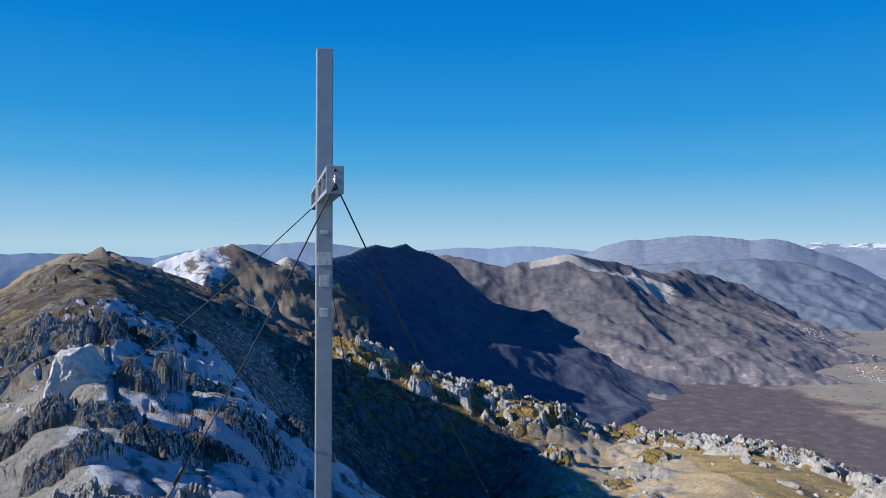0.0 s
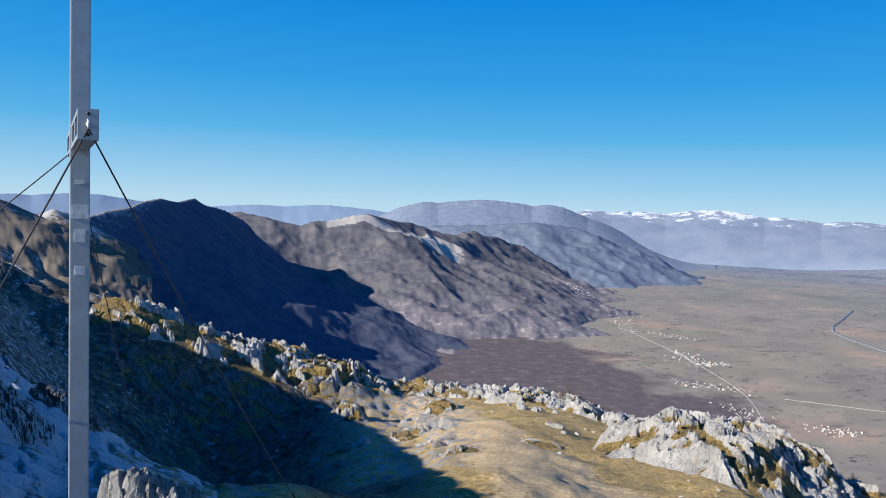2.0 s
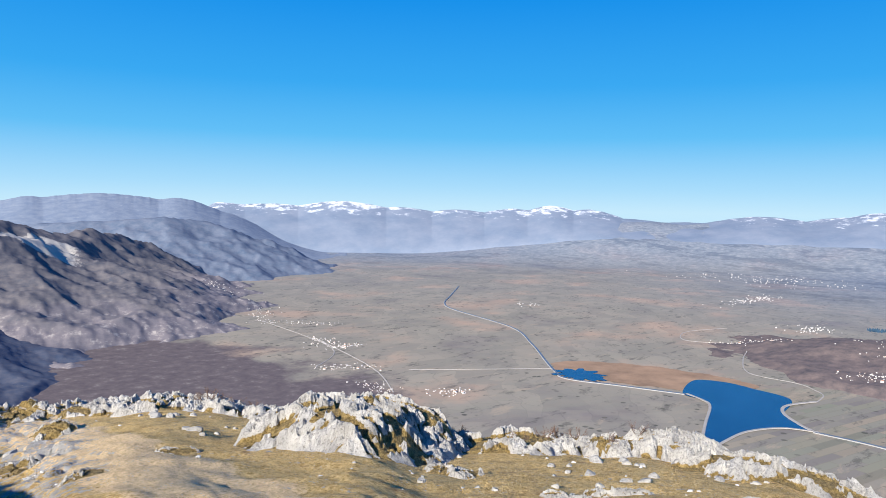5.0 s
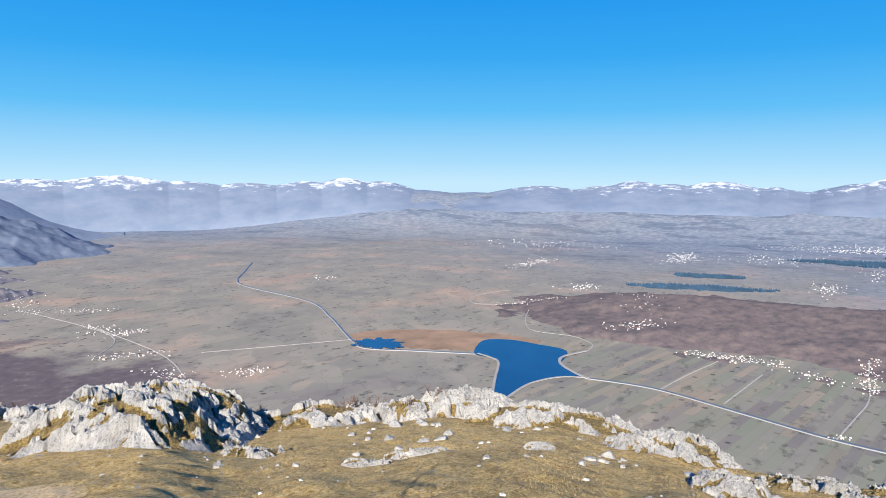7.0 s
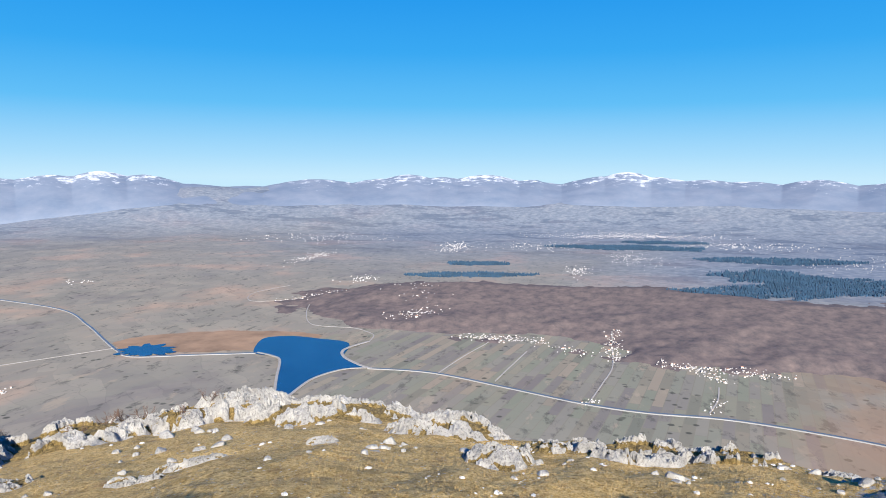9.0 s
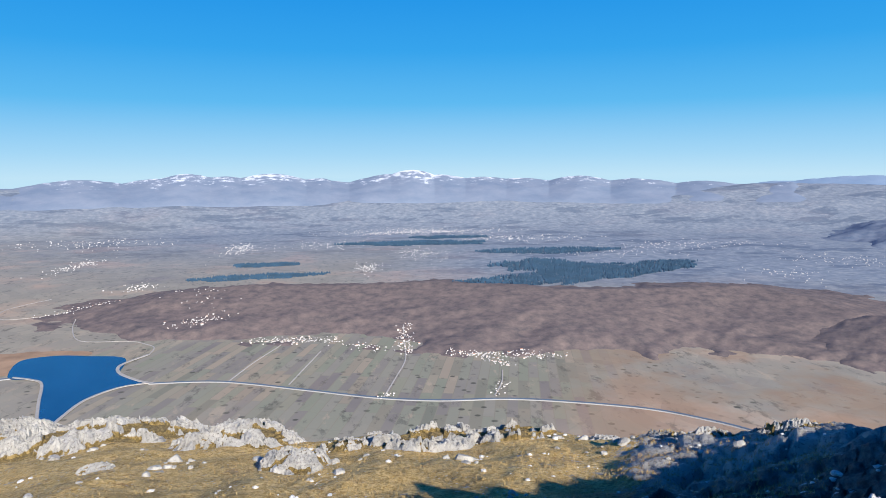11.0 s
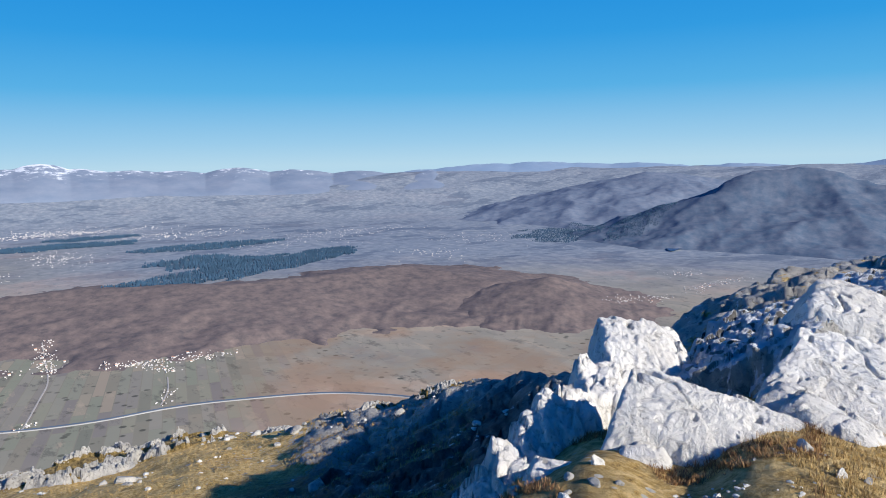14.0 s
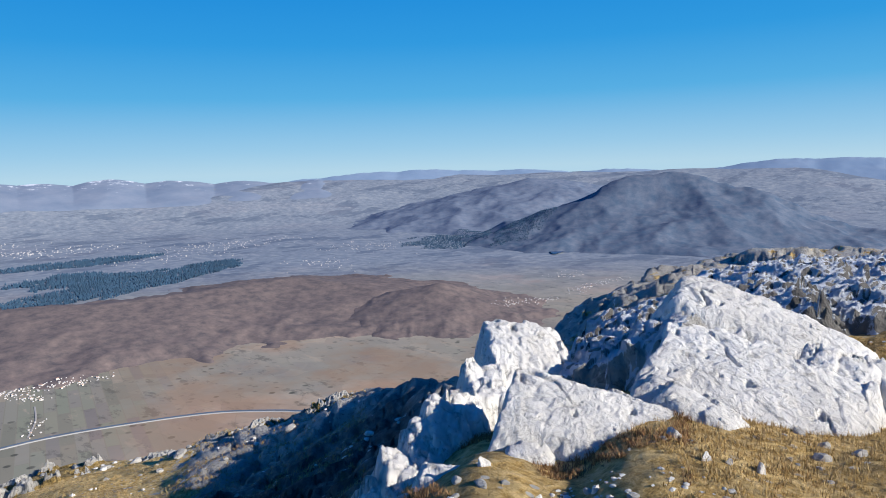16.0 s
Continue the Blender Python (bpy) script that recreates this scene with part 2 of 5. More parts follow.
    col = mixc(n, l, calc(n, l, "MULTIPLY", ramp(n, l, trees, [(0.16, grey(0.85)), (0.24, grey(0))]), thick), col, (0.07, 0.072, 0.062))
    wood = ramp(n, l, calc(n, l, "ADD", attribute(n, "wood"), calc(n, l, "MULTIPLY", calc(n, l, "SUBTRACT", tex_noise(n, l, vec, 0.012, 6, 0.65), 0.5), 0.8)), [(0.42, grey(0)), (0.58, grey(1))])
    bare = ramp(n, l, tex_noise(n, l, vec, 0.05, 8, 0.7), [(0.3, (0.105, 0.088, 0.098)), (0.57, (0.160, 0.133, 0.135)), (0.70, (0.27, 0.245, 0.225))])
    col = mixc(n, l, wood, col, bare)
    rough_grass = calc(n, l, "MULTIPLY", attribute(n, "russet"), ramp(n, l, tex_noise(n, l, vec, 0.006, 6, 0.62), [(0.46, grey(0)), (0.60, grey(0.6))]))
    col = mixc(n, l, rough_grass, col, (0.30, 0.195, 0.125))
    # haze put into the base colour: the land blends to pale blue
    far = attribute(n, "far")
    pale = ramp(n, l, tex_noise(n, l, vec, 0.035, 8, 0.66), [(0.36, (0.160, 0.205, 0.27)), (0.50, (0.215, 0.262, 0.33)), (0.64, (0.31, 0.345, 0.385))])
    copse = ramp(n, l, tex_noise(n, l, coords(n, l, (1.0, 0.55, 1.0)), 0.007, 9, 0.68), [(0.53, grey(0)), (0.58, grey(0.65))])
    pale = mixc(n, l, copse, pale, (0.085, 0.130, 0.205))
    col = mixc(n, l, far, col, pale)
    l.new(col, b.inputs["Base Color"])
    b.inputs["Roughness"].default_value = 1.0
    b.inputs["Specular IOR Level"].default_value = 0.1
    return m


def make_land(name, low, high, crag, crag_from, scale=0.02, snow=None, woods=None):
    """Mountain flanks: bare woods and heath with pale crags where the noise and the steepness allow."""
    m, n, l, b = material(name)
    vec = coords(n, l)
    base = ramp(n, l, tex_noise(n, l, vec, scale, 8, 0.68), [(0.32, low), (0.68, high)])
    if woods:                                                  # leafless woods on the lower slopes
        z = n.new("ShaderNodeSeparateXYZ")
        l.new(vec, z.inputs["Vector"])
        low_down = calc(n, l, "ADD", calc(n, l, "MULTIPLY", calc(n, l, "SUBTRACT", woods, z.outputs["Z"]), 0.008), calc(n, l, "SUBTRACT", tex_noise(n, l, vec, 0.008, 6, 0.65), 0.5))
        trees = ramp(n, l, tex_noise(n, l, vec, 0.05, 8, 0.7), [(0.3, (0.125, 0.124, 0.155)), (0.55, (0.21, 0.192, 0.21)), (0.66, (0.42, 0.39, 0.37))])
        base = mixc(n, l, ramp(n, l, low_down, [(0.35, grey(0)), (0.65, grey(1))]), base, trees)
    speck = tex_noise(n, l, coords(n, l, (1, 1, 0.6), 30), scale * 2.6, 8, 0.72, 0.8)
    col = mixc(n, l, ramp(n, l, calc(n, l, "ADD", speck, calc(n, l, "MULTIPLY", attribute(n, "crag"), 0.32)), [(crag_from, grey(0)), (crag_from + 0.12, grey(0.9))]), base, crag)
    if snow:
        g = n.new("ShaderNodeSeparateXYZ")
        l.new(vec, g.inputs["Vector"])
        up = calc(n, l, "ADD", calc(n, l, "MULTIPLY", calc(n, l, "SUBTRACT", g.outputs["Z"], snow), 0.004), calc(n, l, "MULTIPLY", tex_noise(n, l, coords(n, l, (1, 1, 3.0)), scale * 2.2, 8, 0.75), 1.9))
        col = mixc(n, l, ramp(n, l, calc(n, l, "MULTIPLY", up, 0.5), [(0.53, grey(0)), (0.60, grey(0.85))]), col, (0.72, 0.76, 0.83))
    l.new(col, b.inputs["Base Color"])
    b.inputs["Roughness"].default_value = 1.0
    b.inputs["Specular IOR Level"].default_value = 0.1
    relief(n, l, b, speck, 0.6, 0.05 / scale * 0.2)
    return m


def plain(name, colour, rough=0.6, metal=0.0, vary=0.15, scale=6.0):
    m, n, l, b = material(name)
    f = tex_noise(n, l, coords(n, l), scale, 6, 0.65)
    l.new(ramp(n, l, f, [(0.3, tuple(c * (1 - vary) for c in colour)), (0.7, tuple(min(1, c * (1 + vary)) for c in colour))]), b.inputs["Base Color"])
    b.inputs["Roughness"].default_value, b.inputs["Metallic"].default_value = rough, metal
    return m


SUMMIT, VALLEY = make_summit(), make_valley()
RIDGE = make_land("near ridge flank", (0.10, 0.085, 0.065), (0.22, 0.18, 0.12), (0.50, 0.49, 0.47), 0.62, 0.05)
RIDGE_WHITE = make_land("rimed peak", (0.09, 0.082, 0.078), (0.26, 0.22, 0.17), (0.74, 0.76, 0.80), 0.66, 0.03)
# the ridge flank's blue shade and haze are painted into this wood colour
SHADE_WOOD = make_land("bare woods tinted with blue shade and haze", (0.048, 0.075, 0.135), (0.132, 0.138, 0.175), (0.40, 0.37, 0.34), 0.62, 0.05)
CHAIN = make_land("wooded mountain flank", (0.085, 0.092, 0.118), (0.205, 0.188, 0.190), (0.50, 0.47, 0.43), 0.68, 0.045, woods=-150.0)
HEATH = make_land("brown heath hill", (0.098, 0.088, 0.095), (0.225, 0.175, 0.160), (0.38, 0.33, 0.29), 0.64, 0.055)
# from here to SNOWY the blue of the air's haze is mixed into the colours
RIGHT_MT = make_land("haze-tinted grassy mountain", (0.062, 0.105, 0.170), (0.155, 0.180, 0.235), (0.36, 0.34, 0.32), 0.70, 0.030)
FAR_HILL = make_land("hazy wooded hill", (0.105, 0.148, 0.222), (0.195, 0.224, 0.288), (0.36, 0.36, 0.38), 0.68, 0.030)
MASSIF = make_land("haze-tinted karst massif", (0.16, 0.21, 0.305), (0.26, 0.305, 0.375), (0.42, 0.44, 0.48), 0.60, 0.022)
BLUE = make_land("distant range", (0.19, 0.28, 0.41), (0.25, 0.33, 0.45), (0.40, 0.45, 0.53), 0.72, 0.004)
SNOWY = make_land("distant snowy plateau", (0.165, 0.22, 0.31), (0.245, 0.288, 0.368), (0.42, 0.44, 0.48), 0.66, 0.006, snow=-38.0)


# ---- meshes ----
def link_mesh(name, verts, faces, mats, smooth_faces=True, attrs=None, mat_index=None):
    me = bpy.data.meshes.new(name)
    verts, faces = np.asarray(verts, np.float32), np.asarray(faces, np.int32)
    k = faces.shape[1]
    me.vertices.add(len(verts))
    me.vertices.foreach_set("co", verts.ravel())
    me.loops.add(faces.size)
    me.loops.foreach_set("vertex_index", faces.ravel())
    me.polygons.add(len(faces))
    me.polygons.foreach_set("loop_start", np.arange(0, faces.size, k, dtype=np.int32))
    me.polygons.foreach_set("use_smooth", np.full(len(faces), smooth_faces))
    if mat_index is not None:
        me.polygons.foreach_set("material_index", np.asarray(mat_index, np.int32))
    for mt in mats:
        me.materials.append(mt)
    for key, val in (attrs or {}).items():
        a = me.attributes.new(key, "FLOAT", "POINT")
        a.data.foreach_set("value", np.asarray(val, np.float32).ravel())
    me.update(calc_edges=True)
    return me


def grid_faces(na, nr, closed=False):
    i, j = np.meshgrid(np.arange(na if closed else na - 1), np.arange(nr - 1), indexing="ij")
    i2 = (i + 1) % na
    return np.stack([i * nr + j, i * nr + j + 1, i2 * nr + j + 1, i2 * nr + j], -1).reshape(-1, 4)


CREST_AZ = [-180, -166, -157, -152, -148, -140, -135, -128, -120, -111, -104, -95, -86, -82, -77, -72, -63, -58, -52, -48.6, -45, -40, -32, -25, -13.5, -7, 0, 4, 8.4, 10.7, 13.3, 17, 22, 26, 29, 30.6, 32.3, 36, 60, 180]
CREST_EL = [-6, -6.6, -7.5, -8.3, -10.5, -16, -16.8, -17.9, -19.4, -20.5, -20.3, -20.7, -21, -19.5, -19, -18.2, -18, -18.5, -18.6, -18.6, -18, -16.5, -16, -14.9, -14.4, -12.5, -11, -9.7, -7.9, -7.8, -6.4, -4.1, -2.3, -0.6, -1.4, -2.2, -3.7, -5, -5, -6]


FINE_AZ = np.arange(-180, 180, 0.25)


def soft_table(keys, values, width):
    fine = FINE_AZ
    v = np.interp(fine, keys, values)
    w = np.hanning(int(width / 0.25) * 2 + 1)
    return np.convolve(np.concatenate([v[-60:], v, v[:60]]), w / w.sum(), "same")[60:-60]


EDGE_EL = soft_table(CREST_AZ, CREST_EL, 2.5)
EDGE_R = soft_table([-180, -166, -152, -148, -140, -135, -128, -120, -104, -86, -77, -63, -52, -45, -32, -13.5, 0, 8, 13, 17, 26, 32, 36, 60, 180],
                    [30, 30, 26, 22, 16, 18, 24, 28, 34, 34, 48, 55, 50, 60, 75, 80, 70, 70, 75, 90, 110, 90, 40, 30, 30], 6)


def summit_shape(az):
    """Distance and height of the summit's edge, where the ground drops to the valley."""
    i = (np.asarray(az) + 180) / 0.25
    k = np.floor(i).astype(int)
    f = i - k
    k0, k1 = k % len(FINE_AZ), (k + 1) % len(FINE_AZ)
    rc = EDGE_R[k0] * (1 - f) + EDGE_R[k1] * f
    return rc, EYE + rc * np.tan(np.radians(EDGE_EL[k0] * (1 - f) + EDGE_EL[k1] * f))


FLOOR = -260.0


def rocky(x, y):
    """How far bedrock shows through: bare on the cold flanks, patches elsewhere."""
    az, r = azimuth(x, y), np.hypot(x, y)
    cold = smooth(-12, 0, az) * smooth(60, 40, az) * (0.55 + 0.45 * smooth(24, 13, r) * smooth(4, 14, az))
    right = smooth(-110, -120, az) * (smooth(-138, -132, az) * smooth(5, 8, r) + smooth(12, 16, r))
    return np.clip(0.20 - 0.16 * smooth(-126, -134, az) * smooth(13, 10, r) + 0.55 * cold + 0.45 * right + 0.30 * smooth(-2, -7, az) * smooth(-22, -17, az) * smooth(14, 24, r) + 0.25 * fbm(x * 0.12, y * 0.12, 3, 5), 0, 1)


def ground_height(x, y, detail=True):
    az, r = azimuth(x, y), np.hypot(x, y)
    rc, zc = summit_shape(az)
    s = r / rc
    bend = 1 - 0.20 * smooth(-4, -16, az) * smooth(-118, -96, az)          # the summit's sunny side eases outward
    near = zc * np.power(np.maximum(s, 1e-6), bend)
    near = near - 8.8 * np.exp(-((az - 2.0) / 12.0) ** 2) * smooth(0.07, 0.40, s) * smooth(1.0, 0.7, s)   # the frosty gully
    near = near - 0.9 * np.exp(-((az + 120) / 13.0) ** 2) * smooth(0.15, 0.4, s) * smooth(1.0, 0.6, s)
    near = near + 0.17 * np.exp(-((az + 150) / 8.0) ** 2) * smooth(3.0, 6.0, r) * smooth(15, 9, r)          # the mound that carries the white slabs
    near = near + 0.62 * smooth(-127.5, -133.5, az) * smooth(-147, -138, az) * smooth(3.2, 5.2, r) * smooth(8.6, 6.6, r)   # the shelf of herbs behind the white spine
    near = near - 0.22 * np.exp(-((az + 166) / 9.0) ** 2) * smooth(3.5, 6.0, r) * smooth(13, 8, r)          # the grassy hollow beside it
    drop = zc - (r - rc) * 0.72 - 6 * smooth(0, 30, r - rc)
    z = np.where(s <= 1, near, drop)
    if detail:
        a = smooth(1.0, 5.0, r) * smooth(1.6, 0.9, s)
        rk = rocky(x, y)
        z = z + a * (0.5 * fbm(x * 0.16, y * 0.16, 4, 11) * smooth(2, 12, r) + 0.05 * smooth(30, 12, r) * fbm(x * 1.7, y * 1.7, 4, 31) + 0.16 * smooth(6, 14, r) * smooth(80, 50, r) * fbm(x * 0.6, y * 0.6, 3, 33))
        w = a * smooth(0.35, 0.75, rk) * smooth(3, 9, r)
        m = w > 1e-4
        if m.any():                                           # broken bedrock where it shows
            p, q, d = x[m], y[m], r[m]
            z[m] += w[m] * (smooth(18, 40, d) * 0.013 * d * (blocks(p * 0.17 + 0.3 * fbm(p * 0.2, q * 0.2, 2, 6), q * 0.17, 23) - 0.6) + (0.12 + 0.008 * d) * blocks(p * 0.55 + 0.5 * fbm(p * 0.5, q * 0.5, 2, 5), q * 0.55, 21)
                            + 0.14 * smooth(34, 18, d) * blocks(p * 1.9, q * 1.9, 27) + 0.10 * fbm(p * 0.8, q * 0.8, 4, 21, ridged=True))
    rise = smooth(3300, 4700, r) * smooth(-42, -60, az) * smooth(-178, -160, az)
    floor = FLOOR + rise * (200 + 30 * fbm(x * 0.0016, y * 0.0016, 4, 41)) + smooth(2200, 3000, r) * 6 * fbm(x * 0.004, y * 0.004, 3, 43)
    k = 25.0                                                  # soft foot of the mountain
    h = np.clip(0.5 + 0.5 * (z - floor) / k, 0, 1)
    return floor * (1 - h) + z * h + k * h * (1 - h)


def build_ground():
    az = np.concatenate([np.arange(38, -172, -0.22), np.arange(-172, -322, -2.5)])
    rs = np.concatenate([[0.02], np.geomspace(0.5, 130, 400), np.geomspace(134, 640, 36), np.geomspace(655, 4950, 130)])
    A, R = np.meshgrid(az, rs, indexing="ij")
    x, y = plan(A, R)
    z = ground_height(x, y)
    wrap = azimuth(x, y)
    path = path_mask(x, y)
    frost = np.clip((0.90 + 0.10 * smooth(6, 15, wrap)) * smooth(-6, 2, wrap) * smooth(60, 45, wrap) * (0.60 + 0.30 * smooth(24, 13, R)) + smooth(-104, -118, wrap) * (1 - smooth(-128, -133, wrap) * smooth(14, 11, R)) * 0.62, 0, 1)
    wood_edge = np.interp(-wrap, [0, 10, 23, 36, 46, 60, 70], [2200, 2000, 1600, 1080, 830, 720, 500])
    wood = smooth(1.35, 0.65, R / wood_edge + 0.35 * fbm(x * 0.003, y * 0.003, 4, 47)) * smooth(-72, -60, wrap) + 0.52 * smooth(-85, -112, wrap) * smooth(1500, 1800, R) * smooth(3800, 2900, R)
    faces = grid_faces(len(az), len(rs), True)
    r_face = R.ravel()[faces[:, 0]]
    # far is the mask of the painted haze, stronger with distance
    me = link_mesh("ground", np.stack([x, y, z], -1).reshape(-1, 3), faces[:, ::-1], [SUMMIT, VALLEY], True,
                   dict(rock=rocky(x, y), frost=frost, path=path, painted_shade=np.maximum(smooth(-13, -5, wrap), smooth(-19, -13, wrap) * smooth(30, 22, R)) * smooth(42, 34, wrap) * smooth(7, 11, R) * (1 - 0.5 * smooth(60, 88, R) * smooth(19, 24, wrap)) + smooth(-104, -112, wrap) * smooth(-136, -130, wrap) * smooth(22, 16, R), wood=np.clip(wood, 0, 1), russet=smooth(-104, -114, wrap) * smooth(-150, -138, wrap) * smooth(1600, 1250, R), far=0.88 * np.maximum(smooth(1300, 3300, R) * (0.25 + 0.75 * np.maximum(smooth(-56, -82, wrap), smooth(2700, 4100, R))), smooth(-82, -104, wrap) * smooth(1150, 2100, R)), fields=smooth(-64, -72, wrap) * smooth(-116, -106, wrap) * smooth(1250, 1100, R) * smooth(560, 760, R)), (r_face > 150).astype(int))
    return tagged(new("ground", me), "summit of dry grass and limestone dropping to a wide winter plain", "ground", kind="structure")


def path_mask(x, y):
    pts = [plan(a, r) for a, r in ((-14.5, 72), (-17, 55), (-19, 42), (-24, 30), (-29, 22), (-31, 15), (-44, 9), (-75, 5))]
    best = np.full(np.shape(x), 1e9)
    for (x0, y0), (x1, y1) in zip(pts, pts[1:]):
        t = np.clip(((x - x0) * (x1 - x0) + (y - y0) * (y1 - y0)) / ((x1 - x0) ** 2 + (y1 - y0) ** 2), 0, 1)
        best = np.minimum(best, np.hypot(x - x0 - t * (x1 - x0), y - y0 - t * (y1 - y0)))
    return smooth(4.2, 1.2, best + 1.2 * fbm(x * 0.3, y * 0.3, 3, 15))


def chain_height(x, y, crest, slope, spur, seed, wave=0.004, foot=0.12, reach=280.0):
    """Height of a mountain whose crest runs through the places (azimuth, distance, elevation angle)."""
    pts = [(*plan(a, r), EYE + r * math.tan(radians(e))) for a, r, e in crest]
    z = np.full(np.shape(x), -1e9)
    wx = x + 40 * spur * fbm(x * wave, y * wave, 3, seed)
    wy = y + 40 * spur * fbm(x * wave, y * wave, 3, seed + 7)
    for k, ((x0, y0, z0), (x1, y1, z1)) in enumerate(zip(pts, pts[1:])):
        dx, dy = x1 - x0, y1 - y0
        t = np.clip(((wx - x0) * dx + (wy - y0) * dy) / (dx * dx + dy * dy), 0, 1)
        d = np.hypot(wx - x0 - t * dx, wy - y0 - t * dy)
        z = np.maximum(z, z0 + t * (z1 - z0) - (slope - foot) * reach * (1 - np.exp(-d / reach)) - foot * d)
    gullies = fbm(x * wave * 2.2, y * wave * 2.2, 5, seed + 13, ridged=True)
    return z, gullies


def build_mountain(name, label, category, mat, az0, az1, n_az, r0, r1, n_r, crest, slope, spur, seed, wave=0.004, relief_m=18.0, crag=None, foot=0.12, reach=280.0):
    az, rs = np.linspace(az0, az1, n_az), np.geomspace(r0, r1, n_r)
    A, R = np.meshgrid(az, rs, indexing="ij")
    x, y = plan(A, R)
    z, g = chain_height(x, y, crest, slope, spur, seed, wave, foot, reach)
    z_smooth = z.copy()
    top_line = np.interp(-A, [-a for a, r, e in crest], [EYE + r * math.tan(radians(e)) for a, r, e in crest])
    base = ground_height(x, y, False)
    top = max(EYE + r * math.tan(radians(e)) for a, r, e in crest)
    below = np.clip((top - z) / 60, 0.12, 1)
    z = z + relief_m * (g - 0.35) * below
    cr = np.zeros_like(z) if crag is None else crag(x, y, top_line - z_smooth, A, R)
    faces = grid_faces(n_az, n_r)
    keep = (z - base > -4).ravel()[faces].any(1)
    z = np.maximum(z, base - 12)
    used, inv = np.unique(faces[keep], return_inverse=True)
    v = np.stack([x, y, z], -1).reshape(-1, 3)[used]
    me = link_mesh(name, v, inv.reshape(-1, 4)[:, ::-1], [mat], True, dict(crag=cr.ravel()[used]))
    return tagged(new(name, me), label, category, kind="structure")


def build_range(name, label, mat, az0, az1, n_az, r0, r1, peaks, seed, rough=0.10, n_r=26, taper=4.0):
    """A far range: elevation angle of its crest by azimuth, as soft peaks (azimuth, degrees, half width)."""
    az, t = np.linspace(az0, az1, n_az), np.linspace(0, 1, n_r)
    A, T_ = np.meshgrid(az, t, indexing="ij")
    el = np.full_like(az, -9.0)
    for a, e, w in peaks:
        el = np.maximum(el, e - 0.55 * (np.abs(az - a) / w) ** 1.6)
    jag = rough * fbm(az * 0.9, az * 0 + seed, 5, seed)
    R = r0 + (r1 - r0) * T_
    x, y = plan(A, R)
    zc = EYE + r1 * np.tan(np.radians(el))[:, None]
    jag = (r1 * np.tan(np.radians(jag)))[:, None] * T_ ** 6
    z0 = np.minimum(ground_height(x[:, :1], y[:, :1], False) - 6, -150.0)
    prof = T_ ** 0.8
    ends = (smooth(0, taper, az - az.min()) * smooth(0, taper, az.max() - az))[:, None]
    z = z0 + (zc - z0) * prof * ends + jag * ends + (1 - T_) * T_ * 4 * 6 * fbm(x * 0.003, y * 0.003, 3, seed + 3, ridged=True)
    me = link_mesh(name, np.stack([x, y, z], -1).reshape(-1, 3), grid_faces(n_az, n_r)[:, ::-1], [mat], True, dict(crag=np.zeros(z.size)))
    return tagged(new(name, me), label, "mountain range", kind="structure")


ground = build_ground()


def cliff_band(x, y, below, A, R):
    """A pale cliff under the crest that slants down along the ridge, and scree lower down."""
    line = 9 + 30 * (np.maximum(0, -A - 8.5) / 7) ** 1.3
    ragged = 6 * fbm(x * 0.02, y * 0.02, 4, 8)
    band = smooth(-6.6, -7.6, A) * smooth(-19.5, -16.5, A) * smooth(1.0, 0.55, np.abs(below - line + ragged) / (17 - 0.8 * np.maximum(0, -A - 8)))
    patch = fbm(x * 0.006, y * 0.006, 4, 18)
    scree = smooth(0.0, 0.3, patch) * (0.5 * np.exp(-((A + 16.0) / 3.0) ** 2) * smooth(90, 120, below) * smooth(190, 150, below) + 0.6 * np.exp(-((A + 9.5) / 5) ** 2) * smooth(120, 150, below) + 0.55 * np.exp(-((A + 14) / 7) ** 2) * smooth(170, 195, below))
    return np.clip(band * 1.7 + scree, 0, 1.2)


def sunny_top(x, y, below, A, R):
    """Dry grass along the crest."""
    return 0.9 * np.exp(-np.maximum(below, 0) / 16.0) * smooth(3, 7, A)


def rimed_top(x, y, below, A, R):
    """Patches of rime on the shaded flank."""
    return 0.85 * smooth(-0.10, 0.25, fbm(x * 0.008, y * 0.008, 4, 28)) * smooth(120, 50, below) * smooth(12, 14, A) + 0.25 * smooth(12, 4, below)


build_mountain("dark_ridge", "long wooded mountain ridge with its steep flank in blue shade", "mountain", SHADE_WOOD, 30, -26, 460, 420, 2400, 300,
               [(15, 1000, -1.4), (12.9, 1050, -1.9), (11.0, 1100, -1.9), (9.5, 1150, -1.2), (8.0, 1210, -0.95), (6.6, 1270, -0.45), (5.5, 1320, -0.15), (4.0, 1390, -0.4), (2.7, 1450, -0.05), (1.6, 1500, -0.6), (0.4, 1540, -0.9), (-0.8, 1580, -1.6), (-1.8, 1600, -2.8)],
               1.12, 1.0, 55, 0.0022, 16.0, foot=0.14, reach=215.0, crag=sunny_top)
build_mountain("cliff_mountain", "long mountain with a pale slanting cliff band in low sun", "mountain", CHAIN, 8, -46, 460, 900, 4200, 300,
               [(1.0, 1900, -1.3), (-0.3, 1890, -0.95), (-2.0, 1870, -1.25), (-3.1, 1860, -1.5), (-5.4, 1860, -1.9), (-6.3, 1880, -1.6), (-8.1, 1910, -1.3), (-9.2, 1930, -1.0), (-10.3, 1950, -0.85), (-12.0, 2000, -1.15), (-14.3, 2090, -1.6), (-17.0, 2200, -2.0), (-20.0, 2350, -2.35), (-22.6, 2480, -3.1), (-26.4, 2650, -4.6), (-28.0, 2750, -5.4)],
               0.62, 1.2, 60, 0.0020, 30.0, crag=cliff_band, foot=0.17, reach=290.0)
